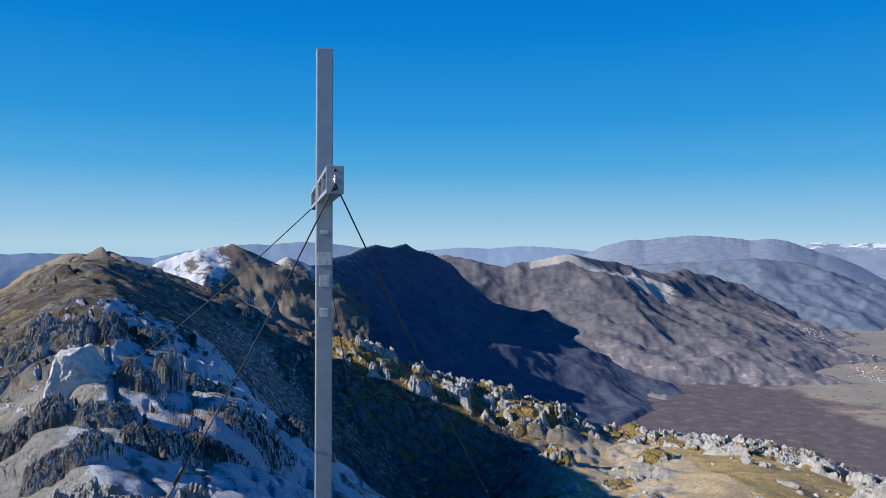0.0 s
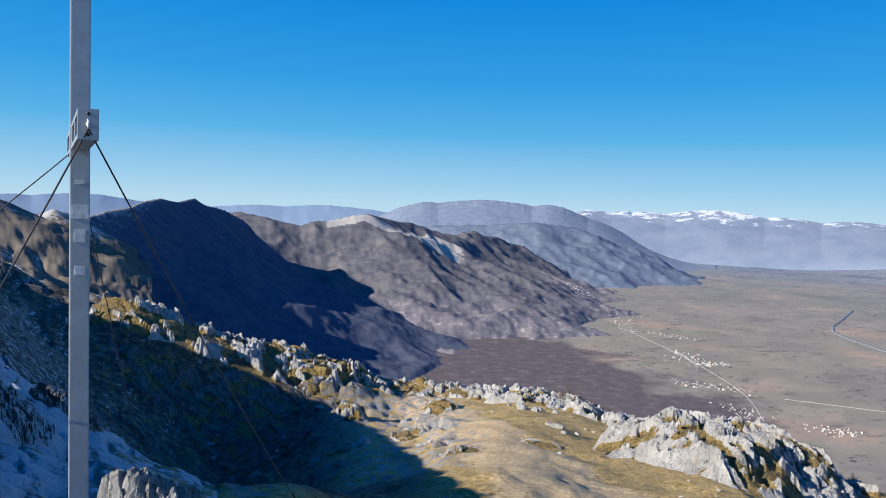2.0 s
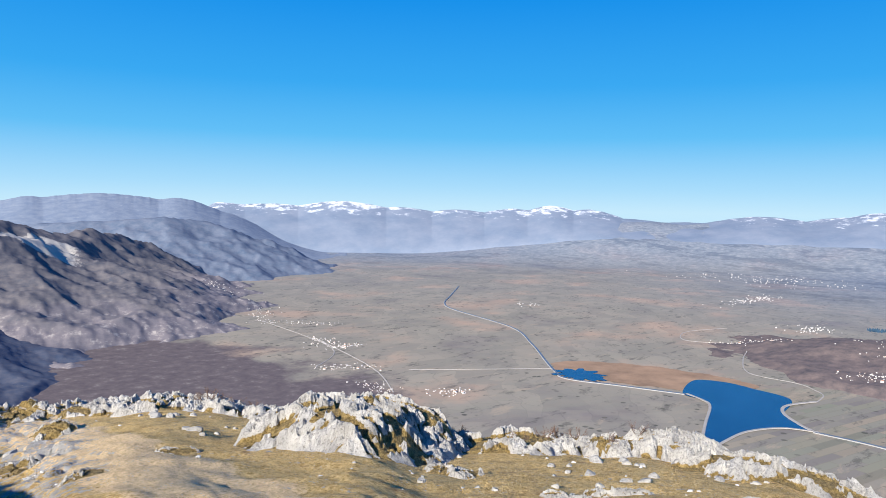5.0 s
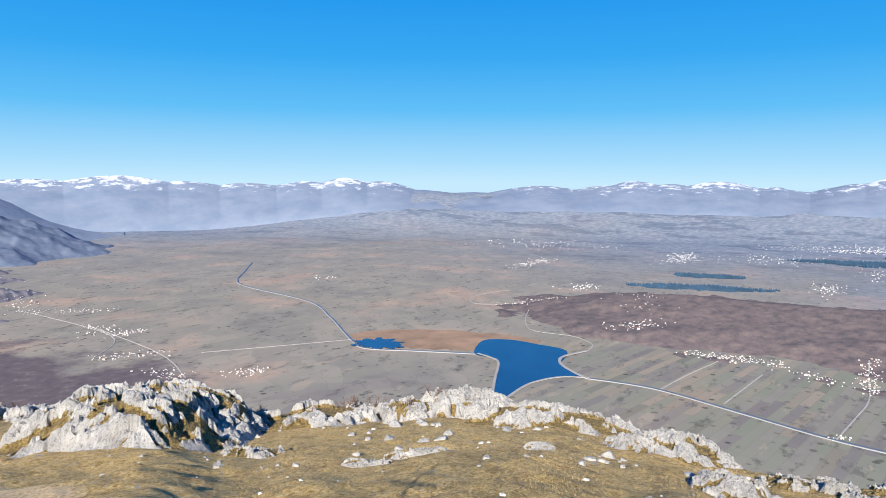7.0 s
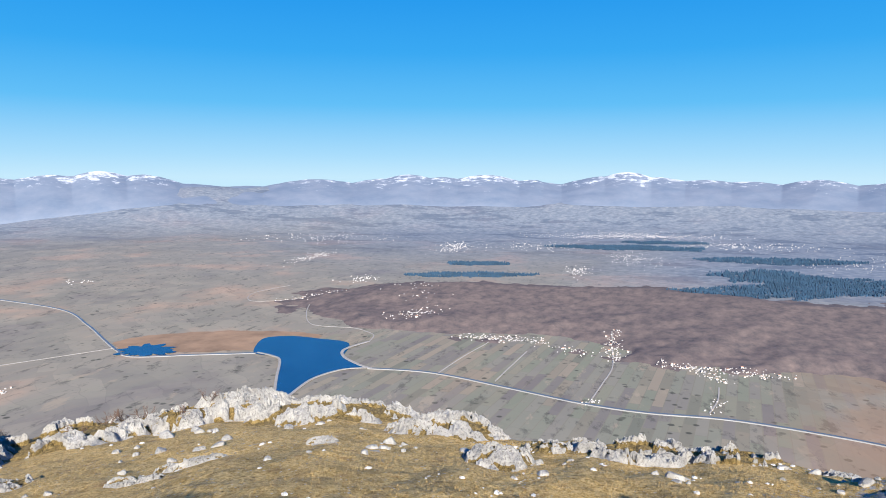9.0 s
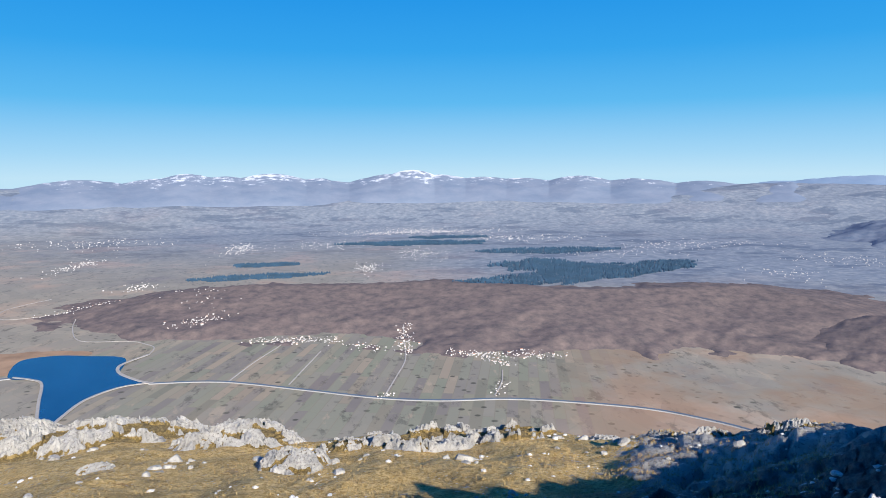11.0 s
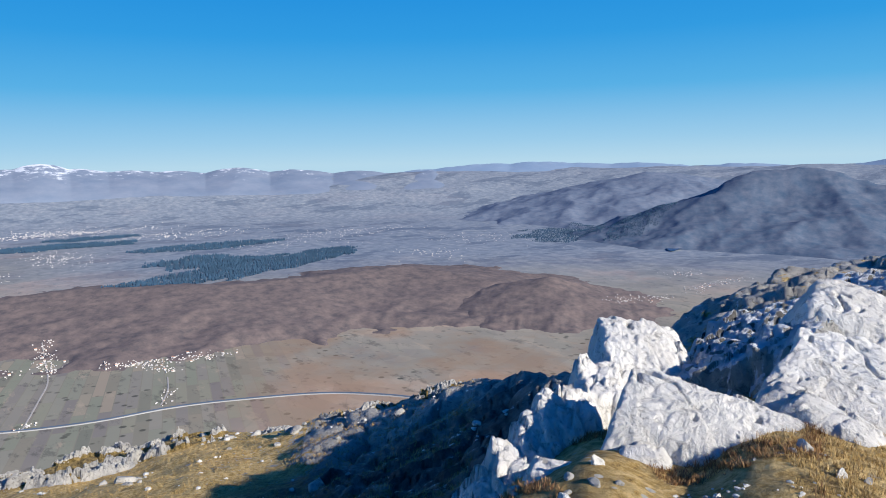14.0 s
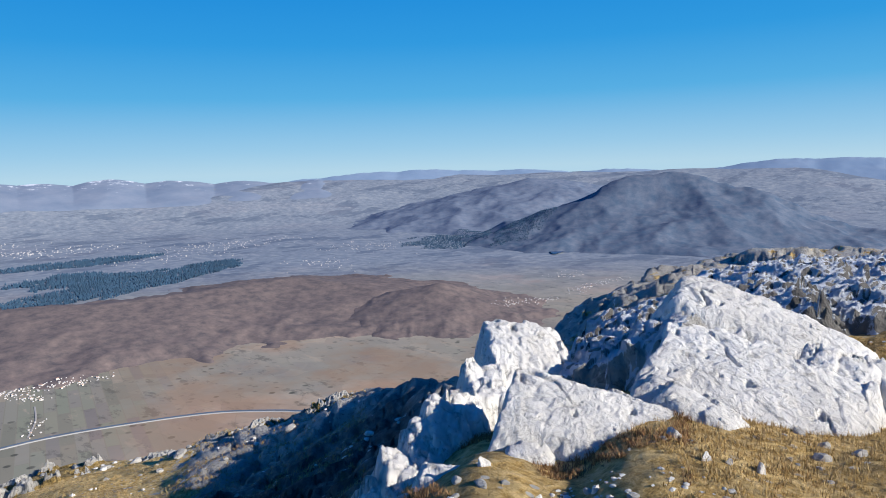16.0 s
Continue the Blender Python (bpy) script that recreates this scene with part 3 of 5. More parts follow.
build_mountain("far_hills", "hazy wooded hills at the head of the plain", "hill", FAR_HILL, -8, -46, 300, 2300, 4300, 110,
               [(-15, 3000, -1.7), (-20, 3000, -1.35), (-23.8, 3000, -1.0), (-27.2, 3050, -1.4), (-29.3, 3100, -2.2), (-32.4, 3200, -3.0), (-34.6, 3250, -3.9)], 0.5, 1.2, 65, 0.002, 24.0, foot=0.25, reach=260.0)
build_mountain("rimed_peak", "limestone peak whitened by rime along the ridge", "mountain", RIDGE_WHITE, 38, 6, 330, 500, 1500, 170,
               [(34, 900, -3.6), (26, 930, -2.6), (22.1, 950, -1.6), (19.3, 970, -0.6), (18.0, 985, -0.45), (16.7, 1000, -0.1), (15.1, 1010, -1.1), (13.5, 1030, -1.9)], 0.62, 0.25, 80, 0.004, 22.0, foot=0.3, crag=rimed_top)
build_mountain("bare_peak", "small bare limestone peak on the ridge", "mountain", RIDGE, 17, 7, 120, 700, 1400, 120,
               [(13.6, 1000, -2.2), (12.6, 1010, -1.15), (11.6, 1020, -1.4), (10.4, 1040, -2.4)], 0.62, 0.25, 90, 0.004, 9.0, foot=0.4, crag=sunny_top)
build_mountain("heath_hills", "low brown heath hills rising from the plain", "hill", HEATH, -50, -158, 560, 820, 2700, 160,
               [(-72, 1500, -9.8), (-77, 1480, -8.7), (-82, 1450, -8.5), (-89, 1420, -8.8), (-96.6, 1400, -8.7), (-103, 1340, -9.0), (-108, 1330, -9.2), (-114, 1380, -8.9), (-121, 1450, -8.3), (-125, 1400, -8.8), (-131, 1300, -10.2)], 0.17, 1.3, 100, 0.0026, 16.0, foot=0.13, reach=400.0)
build_mountain("crag_hill", "small rocky hill at the edge of the plain", "hill", HEATH, -118, -146, 200, 1000, 1800, 90,
               [(-127, 1300, -10.6), (-130, 1290, -9.9), (-133.2, 1280, -9.35), (-136.4, 1300, -10.3), (-139.5, 1330, -11.0)], 0.26, 0.5, 110, 0.006, 9.0, foot=0.2)
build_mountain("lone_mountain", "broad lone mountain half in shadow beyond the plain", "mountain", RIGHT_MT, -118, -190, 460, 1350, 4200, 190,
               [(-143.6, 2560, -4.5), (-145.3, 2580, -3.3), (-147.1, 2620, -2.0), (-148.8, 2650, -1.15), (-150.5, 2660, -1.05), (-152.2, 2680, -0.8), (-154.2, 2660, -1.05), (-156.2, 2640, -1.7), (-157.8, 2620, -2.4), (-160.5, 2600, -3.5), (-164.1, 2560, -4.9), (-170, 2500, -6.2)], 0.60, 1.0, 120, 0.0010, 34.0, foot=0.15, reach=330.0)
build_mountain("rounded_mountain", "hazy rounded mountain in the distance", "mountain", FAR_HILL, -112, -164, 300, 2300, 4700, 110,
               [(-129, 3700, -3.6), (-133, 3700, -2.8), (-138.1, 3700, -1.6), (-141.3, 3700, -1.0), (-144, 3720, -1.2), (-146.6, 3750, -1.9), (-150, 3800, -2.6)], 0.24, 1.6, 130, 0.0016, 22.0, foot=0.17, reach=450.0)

build_range("karst_massif", "karst massif across the plain, paled by painted haze", MASSIF, -2, -38, 500, 3300, 4300, [(-10, -0.7, 5), (-15.6, 0.3, 4), (-20, 0.65, 5), (-25, 0.4, 4), (-29.3, 0.1, 4)], 201, taper=13.0)
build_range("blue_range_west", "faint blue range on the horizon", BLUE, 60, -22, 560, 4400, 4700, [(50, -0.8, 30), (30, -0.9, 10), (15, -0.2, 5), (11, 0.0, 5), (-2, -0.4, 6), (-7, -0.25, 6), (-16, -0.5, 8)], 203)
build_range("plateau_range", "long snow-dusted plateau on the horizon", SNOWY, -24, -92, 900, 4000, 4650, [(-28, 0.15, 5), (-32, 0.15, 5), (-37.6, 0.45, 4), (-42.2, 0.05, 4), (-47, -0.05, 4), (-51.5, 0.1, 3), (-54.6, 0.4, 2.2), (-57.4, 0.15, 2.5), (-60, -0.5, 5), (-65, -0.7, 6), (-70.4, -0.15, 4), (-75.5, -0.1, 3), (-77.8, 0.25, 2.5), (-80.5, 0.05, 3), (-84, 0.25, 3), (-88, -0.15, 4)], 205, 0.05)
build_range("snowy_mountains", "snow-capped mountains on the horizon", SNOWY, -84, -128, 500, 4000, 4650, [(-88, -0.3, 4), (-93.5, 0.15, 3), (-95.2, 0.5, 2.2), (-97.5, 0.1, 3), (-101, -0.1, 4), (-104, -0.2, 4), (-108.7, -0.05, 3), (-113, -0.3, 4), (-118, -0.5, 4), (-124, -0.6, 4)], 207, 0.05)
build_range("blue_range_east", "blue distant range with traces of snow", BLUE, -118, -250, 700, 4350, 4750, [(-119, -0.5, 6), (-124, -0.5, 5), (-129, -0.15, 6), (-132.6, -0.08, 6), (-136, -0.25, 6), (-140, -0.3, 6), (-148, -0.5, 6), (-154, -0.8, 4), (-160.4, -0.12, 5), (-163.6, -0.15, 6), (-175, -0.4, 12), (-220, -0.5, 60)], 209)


# ---- helpers for things ----
def part(name, me, parent, label="", m=None):
    """Links a mesh as one part under a thing or a part."""
    ob = new(name, me)
    ob.parent = parent
    if m is not None:
        ob.matrix_basis = m
    return tagged(ob, label)


def from_bm(name, bm, mat, smooth_faces=False):
    me = bpy.data.meshes.new(name)
    bm.normal_update()
    bm.to_mesh(me)
    bm.free()
    me.materials.append(mat)
    if smooth_faces:
        me.polygons.foreach_set("use_smooth", np.full(len(me.polygons), True))
    return me


def box(bm, size, at=(0, 0, 0), bevel=0.0, turn=None):
    got = bmesh.ops.create_cube(bm, size=1.0)["verts"]
    m = Matrix.Translation(at) @ (turn if turn is not None else Matrix()) @ Matrix.Diagonal((*size, 1))
    bmesh.ops.transform(bm, matrix=m, verts=got)
    if bevel:
        edges = list({e for v in got for e in v.link_edges})
        bmesh.ops.bevel(bm, geom=edges, offset=bevel, segments=2, affect="EDGES", profile=0.6)


def tube(bm, a, b, radius, sides=8, radius2=None):
    a, b = Vector(a), Vector(b)
    d = b - a
    m = Matrix.Translation((a + b) / 2) @ d.to_track_quat("Z", "Y").to_matrix().to_4x4()
    bmesh.ops.create_cone(bm, cap_ends=True, segments=sides, radius1=radius, radius2=radius if radius2 is None else radius2, depth=d.length, matrix=m)


def ground_z(x, y):
    return float(ground_height(np.array([x]), np.array([y]))[0])


SIGHT = np.geomspace(2.0, 140, 900)


def spot(az, el):
    """The place on the summit's ground in a direction from the first eye."""
    x, y = plan(az, SIGHT)
    g = ground_height(x, y)
    under = np.nonzero(EYE + SIGHT * math.tan(radians(el)) < g)[0]
    i = under[0] if len(under) else int(np.argmin(g - EYE - SIGHT * math.tan(radians(el))))
    return float(x[i]), float(y[i]), float(g[i]), float(SIGHT[i])


# ---- rocks ----
def hash3(ix, iy, iz, seed):
    return hash2(ix + 57 * iz, iy - 131 * iz, seed)


def noise3(p, seed=0):
    i = np.floor(p)
    f = p - i
    w = f * f * (3 - 2 * f)
    total = 0
    for dx in (0, 1):
        for dy in (0, 1):
            for dz in (0, 1):
                h = hash3(i[:, 0] + dx, i[:, 1] + dy, i[:, 2] + dz, seed)
                total = total + h * (w[:, 0] if dx else 1 - w[:, 0]) * (w[:, 1] if dy else 1 - w[:, 1]) * (w[:, 2] if dz else 1 - w[:, 2])
    return total * 2 - 1


def fbm3(p, octaves, seed, ridged=False):
    total, amp, norm = 0.0, 1.0, 0.0
    for o in range(octaves):
        n = noise3(p * 2.03 ** o + o * 11.7, seed + o)
        total = total + amp * ((1 - 2 * np.abs(n)) if ridged else n)
        norm += amp
        amp *= 0.52
    return total / norm


def ball(levels):
    bm = bmesh.new()
    bmesh.ops.create_icosphere(bm, subdivisions=levels, radius=1.0)
    v = np.array([p.co[:] for p in bm.verts])
    f = np.array([[q.index for q in face.verts] for face in bm.faces])
    bm.free()
    return v, f


BALLS = {k: ball(k) for k in (1, 2, 3, 4, 5)}


def rock_mesh(name, seed, size, level=5, cuts=9, rough=0.12, flutes=0.0, mat=None, square=0.0):
    """A weathered limestone block: a ball cut by random planes, roughened, fluted down its sides, with a sunken base."""
    rng = np.random.default_rng(seed)
    v, f = BALLS[level]
    v = v.copy()
    if square:
        v = v / np.maximum(np.abs(v).max(1), 1e-6)[:, None] * square + v * (1 - square)
    for _ in range(cuts):
        n = rng.normal(size=3)
        n[2] = abs(n[2]) * 0.8
        n /= np.linalg.norm(n)
        d = rng.uniform(0.58, 0.9)
        over = np.maximum(0, v @ n - d)
        v = v - np.outer(over * 0.92, n)
    size = np.array(size, float)
    p = v * size
    k = 1.6 / size.mean()
    out = v / np.linalg.norm(v, axis=1)[:, None]
    big = fbm3(p * k + seed, 3, seed)
    crack = fbm3(p * k * 2.2 + seed * 3, 4, seed + 5, True)
    fine = fbm3(p * k * 7 + seed, 3, seed + 9)
    disp = rough * (0.9 * big + 0.75 * (crack - 0.4) + 0.25 * fine)
    if flutes:
        q = p * np.array([k * 5, k * 5, k * 0.9])
        disp = disp + flutes * (fbm3(q + seed, 2, seed + 15, True) - 0.3)
    p = p + out * (disp * size.mean())[:, None]
    return link_mesh(name, p, f, [mat or ROCK], False)


def crag_mat(name, dark, light, stain=1.0, bump=0.14):
    """Limestone with dry grass and moss in its level hollows."""
    m, n, l, b = material(name)
    vec = coords(n, l)
    rock, fine = rock_colour(n, l, vec, dark, light, stain)
    tuft = tex_noise(n, l, vec, 6.0, 8, 0.75, 0.5)
    grass = ramp(n, l, tuft, [(0.34, (0.045, 0.032, 0.010)), (0.46, (0.19, 0.130, 0.038)), (0.60, (0.38, 0.275, 0.11))])
    g = n.new("ShaderNodeNewGeometry")
    up = n.new("ShaderNodeSeparateXYZ")
    l.new(g.outputs["Normal"], up.inputs["Vector"])
    level = calc(n, l, "ADD", calc(n, l, "MULTIPLY", up.outputs["Z"], 0.18), calc(n, l, "MULTIPLY", calc(n, l, "SUBTRACT", tex_noise(n, l, vec, 2.4, 8, 0.72), 0.5), 0.85))
    level = calc(n, l, "ADD", level, attribute(n, "turf"))
    col = mixc(n, l, ramp(n, l, calc(n, l, "MULTIPLY", level, 0.5), [(0.29, grey(0)), (0.34, grey(1))]), rock, grass)
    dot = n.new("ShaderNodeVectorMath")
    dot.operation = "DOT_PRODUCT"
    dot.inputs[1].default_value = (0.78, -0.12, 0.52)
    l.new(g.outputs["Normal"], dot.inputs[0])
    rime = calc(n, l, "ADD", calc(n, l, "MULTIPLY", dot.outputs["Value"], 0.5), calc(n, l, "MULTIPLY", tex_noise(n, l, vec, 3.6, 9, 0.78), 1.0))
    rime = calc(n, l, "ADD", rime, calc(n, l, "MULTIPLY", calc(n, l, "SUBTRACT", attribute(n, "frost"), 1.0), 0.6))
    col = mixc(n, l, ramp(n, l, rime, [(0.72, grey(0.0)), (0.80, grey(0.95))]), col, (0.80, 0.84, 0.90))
    l.new(col, b.inputs["Base Color"])
    b.inputs["Roughness"].default_value = 0.92
    relief(n, l, b, calc(n, l, "ADD", fine, calc(n, l, "MULTIPLY", tex_noise(n, l, coords(n, l, (1, 1, 0.35)), 3.0, 8, 0.7, 0.4), 1.4)), 1.0, bump)
    return m


CRAG = crag_mat("limestone outcrop", (0.31, 0.30, 0.285), (0.62, 0.605, 0.575))
CRAG_WHITE = crag_mat("white limestone", (0.62, 0.60, 0.565), (0.86, 0.845, 0.81), 0.6, 0.06)
# darker copy of the limestone: shade of the cold side put into the colour
CRAG_SHADED = crag_mat("limestone with shade painted in", (0.085, 0.082, 0.080), (0.25, 0.24, 0.225))


def lay_turf(root, verts, faces, grassy, tint, frost, mat, smooth_faces):
    """The bedrock in one piece, and the sods that lie in its hollows."""
    on_turf = grassy[faces].mean(1) > 0.6
    for piece, pick, lift in (("bedrock", np.full(len(faces), True), 0.0), ("turf", on_turf, 0.012)):
        if pick.any():
            used, inv = np.unique(faces[pick], return_inverse=True)
            me = link_mesh(piece, verts[used] + np.array([0, 0, lift]), inv.reshape(-1, 4), [mat], smooth_faces, dict(frost=np.full(len(used), frost), turf=tint[used]))
            ob = part(piece, me, root)
            if lift:
                tagged(ob, "dry golden grass in patches", kind="stuff")


def outcrop(az, r, top_el, width_deg, seed, label, depth=1.0, name="rock_outcrop", block=0.5, rough=0.5, side=0.4, tilt=(0.0, 0.0), frost=0.0, turf=0.0, cells=110, pits=0.0, power=2.6, soft=0.5, group="", mat=None, bare=None):
    """Bedrock breaking through the ground: a mound of angular blocks whose top stands at an angle from the eye. tilt: how its top falls to the right and away."""
    cx, cy = plan(az, r)
    a = r * math.tan(radians(width_deg / 2))
    b = a * depth
    n_v = max(40, int(cells * min(1.4, max(0.5, depth))))
    u, v = np.meshgrid(np.linspace(-1.25, 1.25, cells), np.linspace(-1.25, 1.25, n_v), indexing="ij")
    t = radians(az)
    x = cx + u * a * math.cos(t) - v * b * math.sin(t)
    y = cy + u * a * math.sin(t) + v * b * math.cos(t)
    g = ground_height(x, y)
    wx, wy = x + 0.25 * a * fbm(x * 1.1 / a, y * 1.1 / a, 3, seed), y + 0.25 * a * fbm(x * 1.1 / a, y * 1.1 / a, 3, seed + 3)
    q = np.abs(u + 0.22 * fbm(u * 2.1 + seed, v * 2.1, 3, seed + 5)) ** power + np.abs(v + 0.22 * fbm(u * 2.1, v * 2.1 - seed, 3, seed + 6)) ** power
    top = np.clip(1 - q, 0, 1)
    dome = smooth(0.0, side, top) * (1 - soft) + soft * top ** 0.75
    if bare is not None and soft >= 0.9:             # a low swell that eases into the slope
        dome = smooth(0.0, 1.0, top) ** 0.9
    dome = dome * np.clip(1 - tilt[0] * u + tilt[1] * v, 0.1, 2)
    k = 1.0 / (block * a)
    lumps = blocks(wx * k, wy * k, seed + 9) - 0.4 + 0.5 * (blocks(wx * k * 2.7, wy * k * 2.7, seed + 19) - 0.4) + 0.22 * (blocks(wx * k * 6.5, wy * k * 6.5, seed + 23) - 0.4) + 0.25 * fbm(x * k * 2, y * k * 2, 4, seed + 29, ridged=True)
    lumps = lumps * smooth(0.02, 0.25, top) * rough * block * a
    grassy = np.full(x.shape, min(1.0, max(0.0, 0.5 + 0.5 * turf)))
    if bare is not None:                             # rock stands proud where it is bare, turf lies smooth between
        big = blocks(wx * k, wy * k, seed + 9, crack=0.2)
        raw = 1.2 * fbm(wx * k * 0.45, wy * k * 0.45, 5, seed + 71, gain=0.55) + 0.28 * big + 0.25 * (1 - top)
        cut = np.quantile(raw[top > 0.02], 1 - bare)
        shown = smooth(cut - 0.09, cut + 0.09, raw)
        karren = fbm(x * k * 3.1, y * k * 3.1, 4, seed + 29, ridged=True)
        lumps = rough * block * a * smooth(0.02, 0.22, top) * (0.6 * (big - 0.4) * (0.3 + 0.7 * shown) + shown * (0.42 + 0.34 * (blocks(wx * k * 2.4, wy * k * 2.4, seed + 19, crack=0.25) - 0.4) + 0.36 * karren) + 0.1 * fbm(x * k * 1.4, y * k * 1.4, 3, seed + 33))
        grassy = 1.0 - shown
    if pits:
        lumps = lumps - pits * a * smooth(0.25, 0.6, fbm(x * 3.2 / a, y * 3.2 / a, 3, seed + 41))
    rr = np.hypot(x, y)
    ok = dome > 0.6 * dome.max()
    need = (EYE + rr * math.tan(radians(top_el)) - g - lumps) / np.maximum(dome, 1e-3)
    h = max(0.10, float(np.quantile(need[ok], 0.01)))
    fine = 0.055 * min(1.0, h) * fbm(x * 6 / min(a, 1.5), y * 6 / min(a, 1.5), 3, seed + 51)
    z = g + h * dome + lumps + fine * smooth(0, 0.2, top) - 0.04 - 0.35 * min(h, 1.0) * smooth(0.95, 1.4, q)
    verts = np.stack([x, y, z], -1).reshape(-1, 3) - np.array([cx, cy, 0])
    faces = grid_faces(cells, n_v)
    root = new(name)
    root.location = (cx, cy, 0)
    lay_turf(root, verts, faces, grassy.ravel(), grassy.ravel(), frost, mat or CRAG, False)
    return tagged(root, label, "rock", group)


def boulder(az, r, top_el, width_deg, seed, label, name="boulder", depth=0.9, mat=None, tilt=(0, 0), square=0.4, rough=0.12, cuts=8, sink=0.35, level=5, turn=0):
    """A rounded block half sunk in the ground, its top at an angle from the eye."""
    x, y = plan(az, r)
    g = ground_z(x, y)
    top = EYE + r * math.tan(radians(top_el))
    a = r * math.tan(radians(width_deg / 2)) * 1.05
    h = max(0.15, top - g)
    me = rock_mesh(name, seed, (a, a * depth, h * (0.5 + sink)), level, cuts, rough, 0.0, mat or CRAG, square)
    me.transform(pose(0, 0, 0, tilt[0], tilt[1], az + turn))
    zs = np.empty(len(me.vertices) * 3, np.float32)
    me.vertices.foreach_get("co", zs)
    ob = new(name, me)
    ob.location = (x, y, top - float(zs[2::3].max()))
    for key, val in (("frost", 0.0), ("turf", 0.03)):
        at = me.attributes.new(key, "FLOAT", "POINT")
        at.data.foreach_set("value", np.full(len(me.vertices), val, np.float32))
    return tagged(ob, label, "rock")


GREY_CRAG = "grey-white limestone outcrop with dry grass in its hollows"
DARK_CRAG = "broken grey limestone crag above the steep edge"
# crags along the summit's edge: azimuth, distance as a share of the way to the edge, top, width, depth, turf, seed
CRAGS = [
    (6.5, 0.97, -7.6, 4.5, 0.75, 0.0, 301), (2.5, 0.97, -9.4, 4.5, 0.75, 0.1, 302), (-2.5, 0.95, -10.7, 5.0, 0.75, 0.2, 303), (-8.8, 0.95, -12.2, 4.5, 0.90, 0.2, 305),
    (-16.0, 0.97, -14.1, 3.6, 0.75, 0.1, 310), (-19.8, 0.98, -14.3, 3.0, 0.75, 0.3, 311),
    (-24.5, 0.92, -14.2, 6.6, 0.75, -0.1, 312), (-28.6, 0.9, -14.7, 5.0, 0.75, 0.0, 313), (-32.3, 0.86, -15.6, 2.6, 1.05, -0.3, 314),
    (-38.5, 0.66, -14.9, 10.0, 1.12, -0.05, 315), (-42.5, 0.74, -15.0, 6.5, 1.05, 0.0, 316), (-36.0, 0.56, -17.6, 4.0, 0.90, -0.2, 317), (-45.8, 0.8, -17.2, 4.0, 1.20, 0.0, 318),
    (-52.0, 0.95, -17.3, 8.0, 0.75, 0.1, 320), (-57.5, 0.95, -17.6, 4.0, 0.90, -0.1, 321), (-60.4, 0.9, -17.2, 4.0, 0.90, -0.1, 322), (-64.3, 0.92, -16.35, 5.4, 0.75, -0.35, 323),
    (-67.4, 0.95, -17.2, 3.0, 0.90, 0.0, 324), (-71.8, 0.9, -17.3, 8.0, 0.75, 0.12, 325), (-76.6, 0.95, -18.4, 3.6, 0.75, 0.2, 326), (-82.0, 0.92, -18.6, 7.0, 0.75, -0.15, 327), (-86.2, 0.78, -20.9, 3.6, 1.05, -0.35, 328),
    (-90.0, 0.93, -20.5, 2.6, 0.90, 0.1, 329), (-92.8, 0.95, -20.4, 2.4, 0.90, 0.0, 330), (-96.8, 0.93, -20.2, 5.6, 0.75, -0.1, 331), (-103.8, 0.95, -19.6, 4.6, 0.75, 0.2, 332), (-111.5, 0.95, -20.0, 1.6, 1.05, -0.3, 333), (-119.2, 0.95, -18.9, 2.4, 1.05, -0.2, 334), (-124.5, 0.95, -18.2, 2.4, 1.05, -0.1, 335),
    (-71.2, 0.62, -21.6, 1.6, 1.05, -0.4, 336), (-61.0, 0.55, -23.0, 3.4, 0.60, -0.2, 337), (-57.0, 0.52, -23.4, 2.6, 0.60, -0.2, 338), (-47.5, 0.6, -20.2, 3.0, 0.75, 0.0, 339),
]
for az, share, top, wide, depth, turf, seed in CRAGS:
    edge = float(summit_shape(np.array([az]))[0][0])
    label = GREY_CRAG if turf >= 0 else DARK_CRAG
    outcrop(az, edge * share, top, wide * 1.75, seed, label, depth * 1.5, rough=0.56, block=0.18 if wide > 6 else 0.28, cells=115 if wide > 4 else 80, soft=1.0, power=2.0, bare=min(0.85, max(0.16, (0.36 if az < -21 else 0.22) - 0.9 * turf)))


def rib(az, base_el, height, width_deg, seed, label, depth=2.4, bare=0.4, frost=0.0, block=0.4, rough=0.8):
    """A low rib of bedrock on the slope, its foot seen at an angle from the eye."""
    x, y, z, r = spot(az, base_el)
    outcrop(az, r, math.degrees(math.atan2(z + height - EYE, r)), width_deg, seed, label, depth, bare=bare, rough=rough, block=block, frost=frost, mat=CRAG_SHADED if frost else None, cells=100, soft=1.0, power=2.0)


RIB = "grass-topped limestone rib running down the slope"
COLD = "shaded limestone rib with traces of rime"
for k, (az, el, height, wide, depth, bare) in enumerate((
        (-6.2, -13.4, 1.5, 5.4, 1.2, 0.4), (-11.6, -14.8, 1.7, 4.4, 1.8, 0.45), (-15.4, -15.2, 1.6, 4.0, 2.0, 0.45), (-16.9, -16.4, 1.0, 3.0, 1.6, 0.5),
        (-4.0, -12.1, 1.2, 4.6, 1.2, 0.5), (0.5, -10.8, 1.2, 5.0, 1.0, 0.6), (-9.4, -16.8, 0.9, 3.6, 1.6, 0.5), (-18.6, -15.1, 0.7, 3.2, 1.4, 0.5), (-14.4, -18.4, 0.45, 3.4, 1.0, 0.4), (-8.0, -20.2, 0.3, 3.6, 0.8, 0.5), (-19.0, -19.6, 0.3, 3.6, 0.8, 0.5), (-25.4, -18.6, 0.3, 3.6, 0.8, 0.5))):
    rib(az, el, height, wide, 341 + k, RIB, depth, bare * 0.5, block=0.42, rough=0.40)
